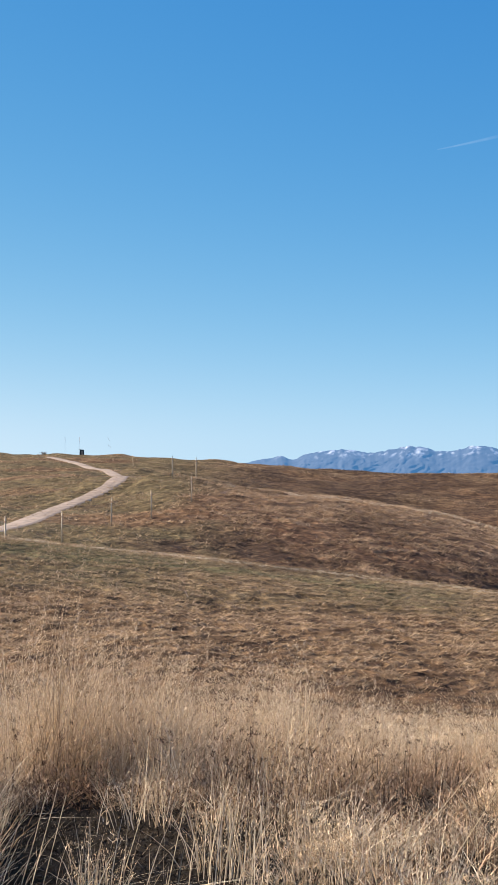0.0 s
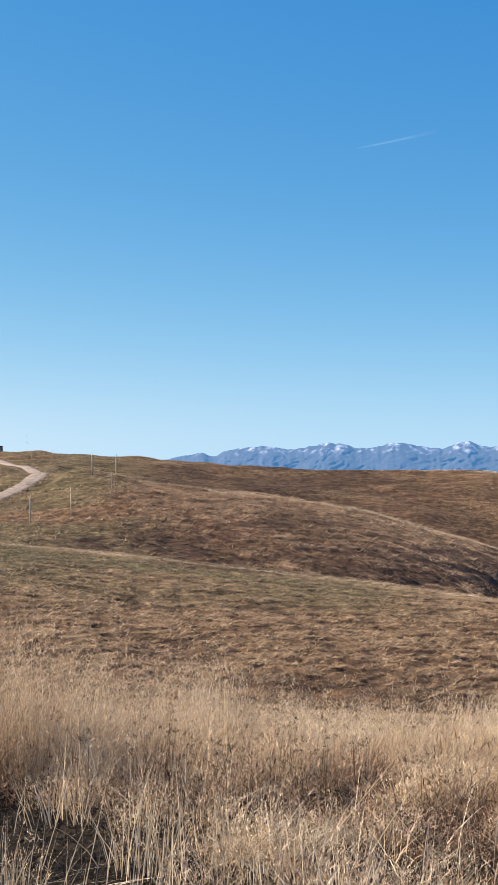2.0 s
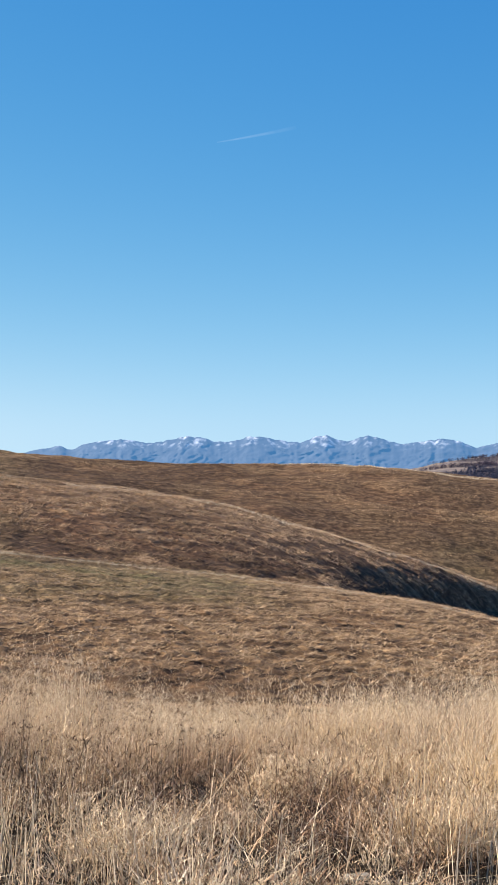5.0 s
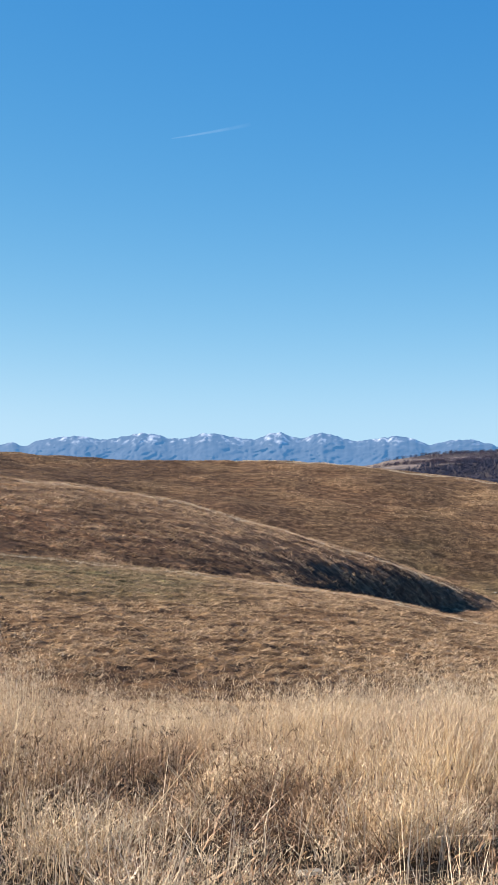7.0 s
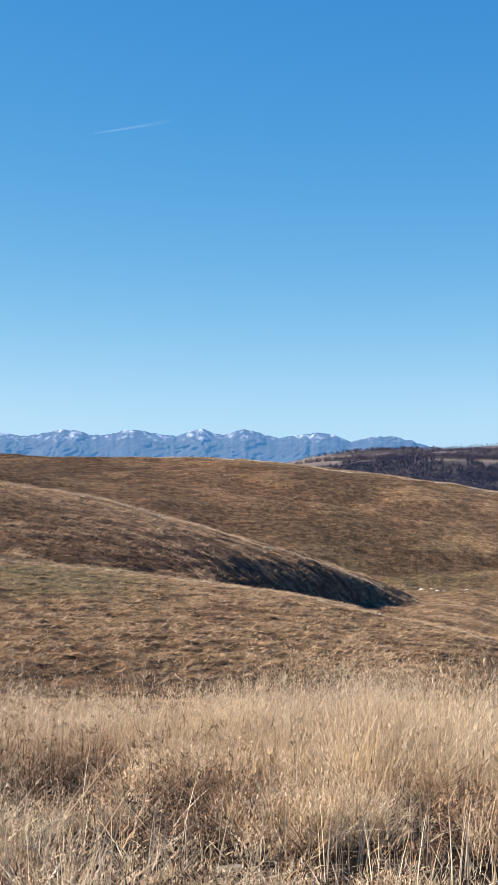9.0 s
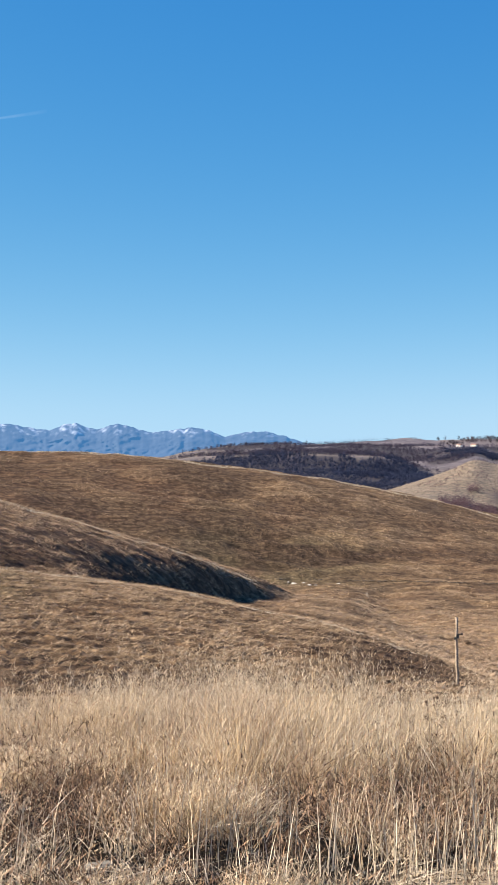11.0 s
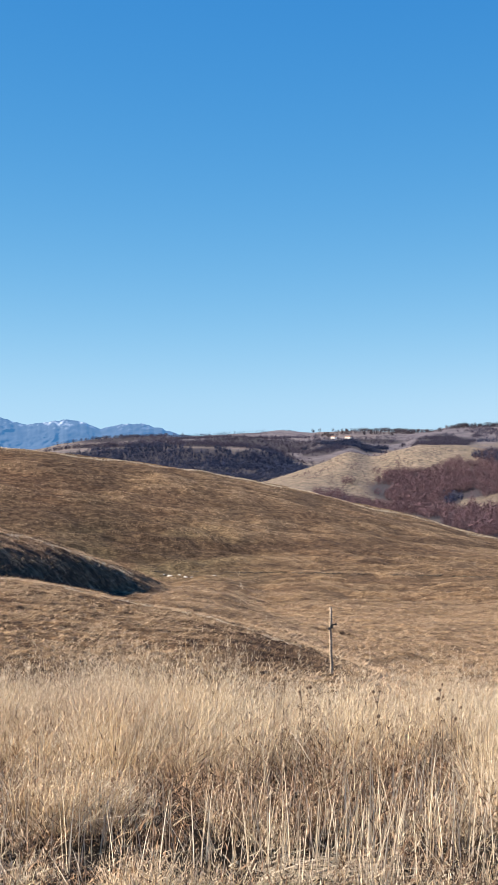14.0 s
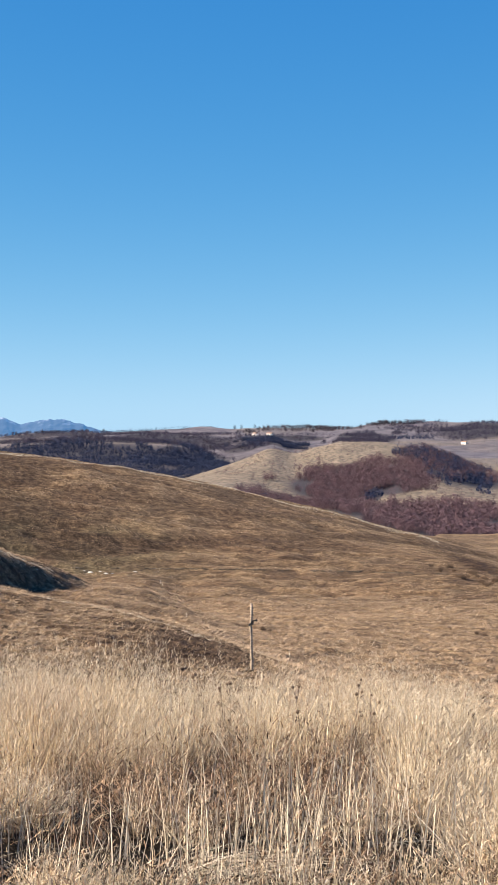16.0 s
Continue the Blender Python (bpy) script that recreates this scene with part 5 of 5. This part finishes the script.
def shrub(turn, r, wide, tall, seed, label, group=""):
    """A low leafless bush: a fan of bare stems with side twigs."""
    rng = np.random.default_rng(seed)
    p = spot(turn, r)
    n = 160
    a = rng.uniform(0, math.tau, n)
    lean = np.stack([np.cos(a), np.sin(a)], -1) * rng.uniform(0.2, 1.0, n)[:, None] * wide / tall
    base = np.stack([rng.normal(0, 0.16 * wide, n), rng.normal(0, 0.16 * wide, n), 0 * a - 0.05], -1)
    h = tall * rng.uniform(0.5, 1.1, n)
    v, f = blades(base, h, 0 * a + 0.05 * tall, lean * 0.5, 0 * a, seed, 2)
    bush = empty("shrub", p, label, "shrub", group)
    ob = mesh_from("stems", v, f, TWIGS, False, "stuff")
    ob.parent = bush
    k = 420
    w = rng.integers(0, n, k)
    u = rng.uniform(0.4, 1, k)
    at = base[w].copy()
    at[:, :2] += lean[w] * 0.5 * (h[w] * (u * 0.5 + 0.5 * u * u))[:, None]
    at[:, 2] += h[w] * u
    b = rng.uniform(0, math.tau, k)
    v, f = blades(at, rng.uniform(0.1, 0.3, k) * tall, 0 * b + 0.035 * tall, np.stack([np.cos(b), np.sin(b)], -1) * 0.9, 0 * b, seed + 1, 1)
    ob = mesh_from("twigs", v, f, TWIGS, False, "stuff")
    ob.parent = bush
    return bush


for k, (turn, e, wide, tall) in enumerate([(28.75, -8.3, 0.75, 0.42), (29.05, -8.34, 0.5, 0.25), (28.8, -9.2, 0.3, 0.16), (29.5, -9.5, 0.3, 0.12)]):
    shrub(turn, first_ground(turn, e, 40.0), wide, tall, 401 + k, "low dark leafless shrub in the tan field", "shrubs in the tan field")
for k, (turn, e) in enumerate([(37.6, -8.28), (37.95, -8.33), (38.3, -8.38)]):
    shrub(turn, first_ground(turn, e, 40.0), 0.8, 0.3, 406 + k, "low dark leafless shrub on a field bank", "shrubs on the field bank")
for k in range(16):
    turn = 35.7 + 0.19 * k
    e = -5.55 - 0.05 * k + 0.16 * math.sin(5.1 * k)
    shrub(turn, first_ground(turn, e), 1.6 + 0.7 * math.sin(k * 2.3), 0.55 + 0.25 * math.sin(k * 3.7), 410 + k, "brown leafless thicket shrub at the gully", "shrubs in the gully")
shrub(-8.5, 357.0, 1.6, 0.9, 404, "low dark bush on the hill crest")
for k, (turn, e) in enumerate([(6.2, -4.72), (6.7, -4.74), (0.4, -3.3), (-0.4, -3.25), (1.1, -3.4), (5.9, -1.75), (7.0, -2.0)]):
    shrub(turn, first_ground(turn, e, 90.0), 2.4, 0.32, 430 + k, "dark heathery shrub in a fold of the pasture", "shrubs in the pasture folds")


def terrace_bank():
    """The broken line of stones and clods along the foot of the back hill."""
    rng = np.random.default_rng(77)
    vs, fs = [], []
    cube = np.array([[x, y, z] for x in (-1, 1) for y in (-1, 1) for z in (-1, 1)], float) * 0.5
    faces = np.array([[0, 1, 3, 2], [4, 6, 7, 5], [0, 4, 5, 1], [2, 3, 7, 6], [0, 2, 6, 4], [1, 5, 7, 3]])
    n = 0
    for t in np.arange(20.8, 40.0, 0.045):
        if ripple(np.array(t * 2.3), np.array(0.5), 3) < 0.48:
            continue
        r = first_ground(t, -5.78 - 0.10 * (t - 21) / 17 + rng.normal(0, 0.012))
        x, y = polar(t, r)
        z = ground_z(np.array([x]), np.array([y]))[0]
        size = rng.uniform(0.07, 0.22)
        v = cube * (size * rng.uniform(1, 2.4), size, size * rng.uniform(0.5, 1)) + rng.normal(0, 0.12, (8, 3)) * size
        vs.append(v + (float(x), float(y), z + size * 0.15))
        fs.append(faces + 8 * n)
        n += 1
    mesh_from("terrace_stones", np.concatenate(vs), np.concatenate(fs), EARTH, False, "stuff", "broken row of earthy stones along an old terrace", "stones")


EARTH = speckled("dark earth and stone", (0.05, 0.038, 0.026), (0.16, 0.125, 0.09), 2.0, 0.95, 0.02)
terrace_bank()

# ---- far houses ----
WHITE_WALL = speckled("whitewashed wall", (0.70, 0.68, 0.64), (0.82, 0.80, 0.76), 0.8, 0.9, 0.01)
ROOF_TILE = speckled("weathered roof tile", (0.20, 0.12, 0.09), (0.34, 0.22, 0.17), 1.5, 0.9, 0.02)
DARK_GLASS = speckled("dark window", (0.02, 0.022, 0.03), (0.04, 0.045, 0.05), 1.0, 0.2, 0.001)


def first_far(turn, e, start=2300.0):
    """How far off the far hills first rise to e degrees at that turn."""
    r = np.arange(start, 3690, 5.0)
    x, y = polar(turn, r)
    k = np.flatnonzero(np.arctan2(far_z(x, y) - EYE, r) >= radians(e))
    return float(r[k[0]]) if len(k) else 3300.0


def house(turn, e, long, deep, tall, spin, label):
    r = first_far(turn, e)
    x, y = polar(turn, r)
    z = float(far_z(np.array([x]), np.array([y]))[0])
    ob = empty("farmhouse", (float(x), float(y), z), label, "house", "far farm buildings")
    ob.rotation_euler = (0, 0, radians(spin))
    bm = bmesh.new()
    bmesh.ops.create_cube(bm, size=1, matrix=Matrix.Translation((0, 0, tall / 2 - 1)) @ Matrix.Diagonal((long, deep, tall + 2, 1)))
    part("wall", bm, WHITE_WALL, ob)
    bm = bmesh.new()
    eave = 0.5
    rows = [[bm.verts.new((sx * (long / 2 + eave), py, pz)) for py, pz in ((-deep / 2 - eave, tall - 0.1), (0, tall + deep * 0.32), (deep / 2 + eave, tall - 0.1), (0, tall + 0.02))] for sx in (-1, 1)]
    for i in range(4):
        bm.faces.new((rows[0][i], rows[0][(i + 1) % 4], rows[1][(i + 1) % 4], rows[1][i]))
    for q in rows:
        bm.faces.new(q)
    bmesh.ops.recalc_face_normals(bm, faces=bm.faces)
    part("roof", bm, ROOF_TILE, ob)
    for k in range(max(2, int(long // 4))):
        bm = bmesh.new()
        bmesh.ops.create_cube(bm, size=1, matrix=Matrix.Translation((-long / 2 + (k + 0.5) * long / max(2, int(long // 4)), -deep / 2 - 0.02, tall * 0.5)) @ Matrix.Diagonal((1.1, 0.1, 1.4, 1)))
        part("window", bm, DARK_GLASS, ob)
    return ob


house(28.35, -0.22, 12.0, 8.0, 5.0, -65, "small white farmhouse with a tiled roof on the far plateau")
house(28.95, -0.20, 15.0, 8.0, 4.0, -65, "long white farm building with a tiled roof on the far plateau")
house(37.0, -0.50, 11.0, 7.0, 4.2, -65, "white barn with a tiled roof below the far woods")


# ---- dried weeds and single straws in the meadow ----
def thistle(turn, r, tall, seed):
    rng = random.Random(seed)
    p = spot(turn, r, 0.02)
    ob = empty("dried_thistle", p, "dead brown thistle with dark seed heads in tall grass", "weed", "dead thistles in the meadow")
    tip = Vector((rng.uniform(-0.08, 0.08), rng.uniform(-0.05, 0.05), tall))
    part("stem", rod(bmesh.new(), (0, 0, 0), tip, 0.0017, 0.0011, 6, 3, seed), TWIGS, ob)
    for k in range(rng.randint(3, 5)):
        f = rng.uniform(0.6, 1.0) if k else 1.0
        root = tip * f
        out = root + Vector((rng.uniform(-0.04, 0.04), rng.uniform(-0.04, 0.04), rng.uniform(0.04, 0.10))) * (1 if k else 0.2)
        twig = part("branch", rod(bmesh.new(), root, out, 0.0013, 0.001, 5), TWIGS, ob)
        bm = bmesh.new()
        bmesh.ops.create_icosphere(bm, subdivisions=1, radius=rng.uniform(0.006, 0.0105), matrix=Matrix.Translation(out))
        for v in bm.verts:
            v.co += (v.co - out) * rng.uniform(-0.2, 0.6)
        part("seed_head", bm, TWIGS, twig, "spiky dark seed head")


for k, (turn, r, tall) in enumerate([(23.3, 9.6, 0.62), (23.6, 9.4, 0.54), (26.4, 9.8, 0.52), (27.4, 9.0, 0.50), (26.1, 9.3, 0.50), (30.8, 8.3, 0.46), (32.7, 8.6, 0.50), (27.6, 9.3, 0.44),
                                     (22.5, 9.9, 0.56), (33.4, 8.3, 0.48)]):
    thistle(turn, r, tall, 500 + k)

def dead_weed(turn, r, tall, seed):
    """A withered stalk with a knot of dark curled leaves at its top."""
    rng = np.random.default_rng(seed)
    p = spot(turn, r, 0.02)
    weed = empty("dead_weed", p, "withered weed with a knot of dark leaves", "weed", "withered weeds in the meadow")
    part("stalk", rod(bmesh.new(), (0, 0, 0), (0.01, 0, tall), 0.0022, 0.0014, 6, 3, seed), TWIGS, weed)
    n = 46
    at = rng.normal(0, 1, (n, 3)) * (0.045, 0.03, 0.016) + (0.01, 0, tall)
    a = rng.uniform(0, math.tau, n)
    v, f = blades(at, rng.uniform(-0.02, 0.03, n), rng.uniform(0.006, 0.012, n), np.stack([np.cos(a), np.sin(a)], -1) * 1.6, 0.8 * rng.uniform(0, 1, n), seed + 1, 2)
    leaves = mesh_from("leaves", v, f, TWIGS, False, "stuff")
    leaves.parent = weed


for k, (turn, r, tall) in enumerate([(27.3, 8.9, 0.36), (33.0, 8.0, 0.30), (10.2, 7.9, 0.34), (5.0, 8.3, 0.32), (7.4, 8.5, 0.33), (-3.6, 8.2, 0.42)]):
    dead_weed(turn, r, tall, 540 + 3 * k)

STRAW = straw_material("single straws", (0.55, 0.46, 0.32), (0.66, 0.56, 0.40), (0.76, 0.67, 0.50), 0.2)
# foot turn, foot distance, tip turn, tip height angle
for k, (turn, r, tip_turn, tip_e) in enumerate([(7.6, 6.6, 10.6, -12.2), (10.9, 6.8, 7.7, -12.9), (5.8, 6.9, 9.6, -11.7), (-9.4, 6.4, -8.2, -12.9), (-5.6, 6.6, -4.2, -12.4), (-3.8, 6.3, -2.6, -12.0),
                                               (25.1, 6.4, 26.0, -12.6), (24.3, 6.6, 27.0, -15.4), (26.3, 6.2, 24.3, -15.3), (29.6, 6.8, 29.4, -12.7), (30.3, 6.8, 30.6, -12.3), (32.4, 6.9, 33.6, -12.8), (-9.9, 6.3, -8.6, -13.0), (-9.0, 6.3, -7.9, -13.4)]):
    p = spot(turn, r, 0.02)
    q = Vector(polar(tip_turn, r * 1.02) + (height_at(tip_e, r * 1.02),)) - p
    ob = part("straw", rod(bmesh.new(), (0, 0, 0), q, 0.0024, 0.0012, 6, 3, k), STRAW)
    ob.location = p
    tagged(ob, "long pale dead straw leaning in the meadow grass", "straw", "single straws in the meadow")


# ---- vapour trail ----
def vapour_material():
    m, n, l, p = node_material("vapour")
    n.remove(p)
    e, t, mx = n.new("ShaderNodeEmission"), n.new("ShaderNodeBsdfTransparent"), n.new("ShaderNodeMixShader")
    # the sunlit white of the vapour is put in as a glow
    e.inputs["Color"].default_value, e.inputs["Strength"].default_value = (0.75, 0.88, 1.0, 1), 0.62
    mul = n.new("ShaderNodeMath")
    mul.operation = "MULTIPLY"
    l.new(attribute(n, "thick"), mul.inputs[0])
    l.new(noise_node(n, l, 0.02, 4), mul.inputs[1])
    l.new(mul.outputs[0], mx.inputs["Fac"])
    l.new(t.outputs["BSDF"], mx.inputs[1])
    l.new(e.outputs["Emission"], mx.inputs[2])
    l.new(mx.outputs["Shader"], n["Material Output"].inputs["Surface"])
    return m


s = np.linspace(0, 1, 60)
across = np.linspace(-1, 1, 7)
trail_e = 12.74 + 0.50 * s + 0.08 * s * s
rows_e = trail_e[:, None] + across * (0.03 + 0.07 * s[:, None])
x, y = polar(7.9 + 3.3 * s, 4400)
v = np.stack([x[:, None] + 0 * rows_e, y[:, None] + 0 * rows_e, height_at(rows_e, 4400)], -1).reshape(-1, 3)
thick = ((1 - across**2)[None] * (np.sin(np.pi * np.clip(s * 0.9 + 0.08, 0, 1)) ** 0.7 * (1.1 - 0.6 * s))[:, None]) * 0.17
mesh_from("vapour_trail", v, grid_faces(60, 7), vapour_material(), True, "structure", "thin white vapour trail high in the blue sky", "vapour trail", (("thick", thick),))
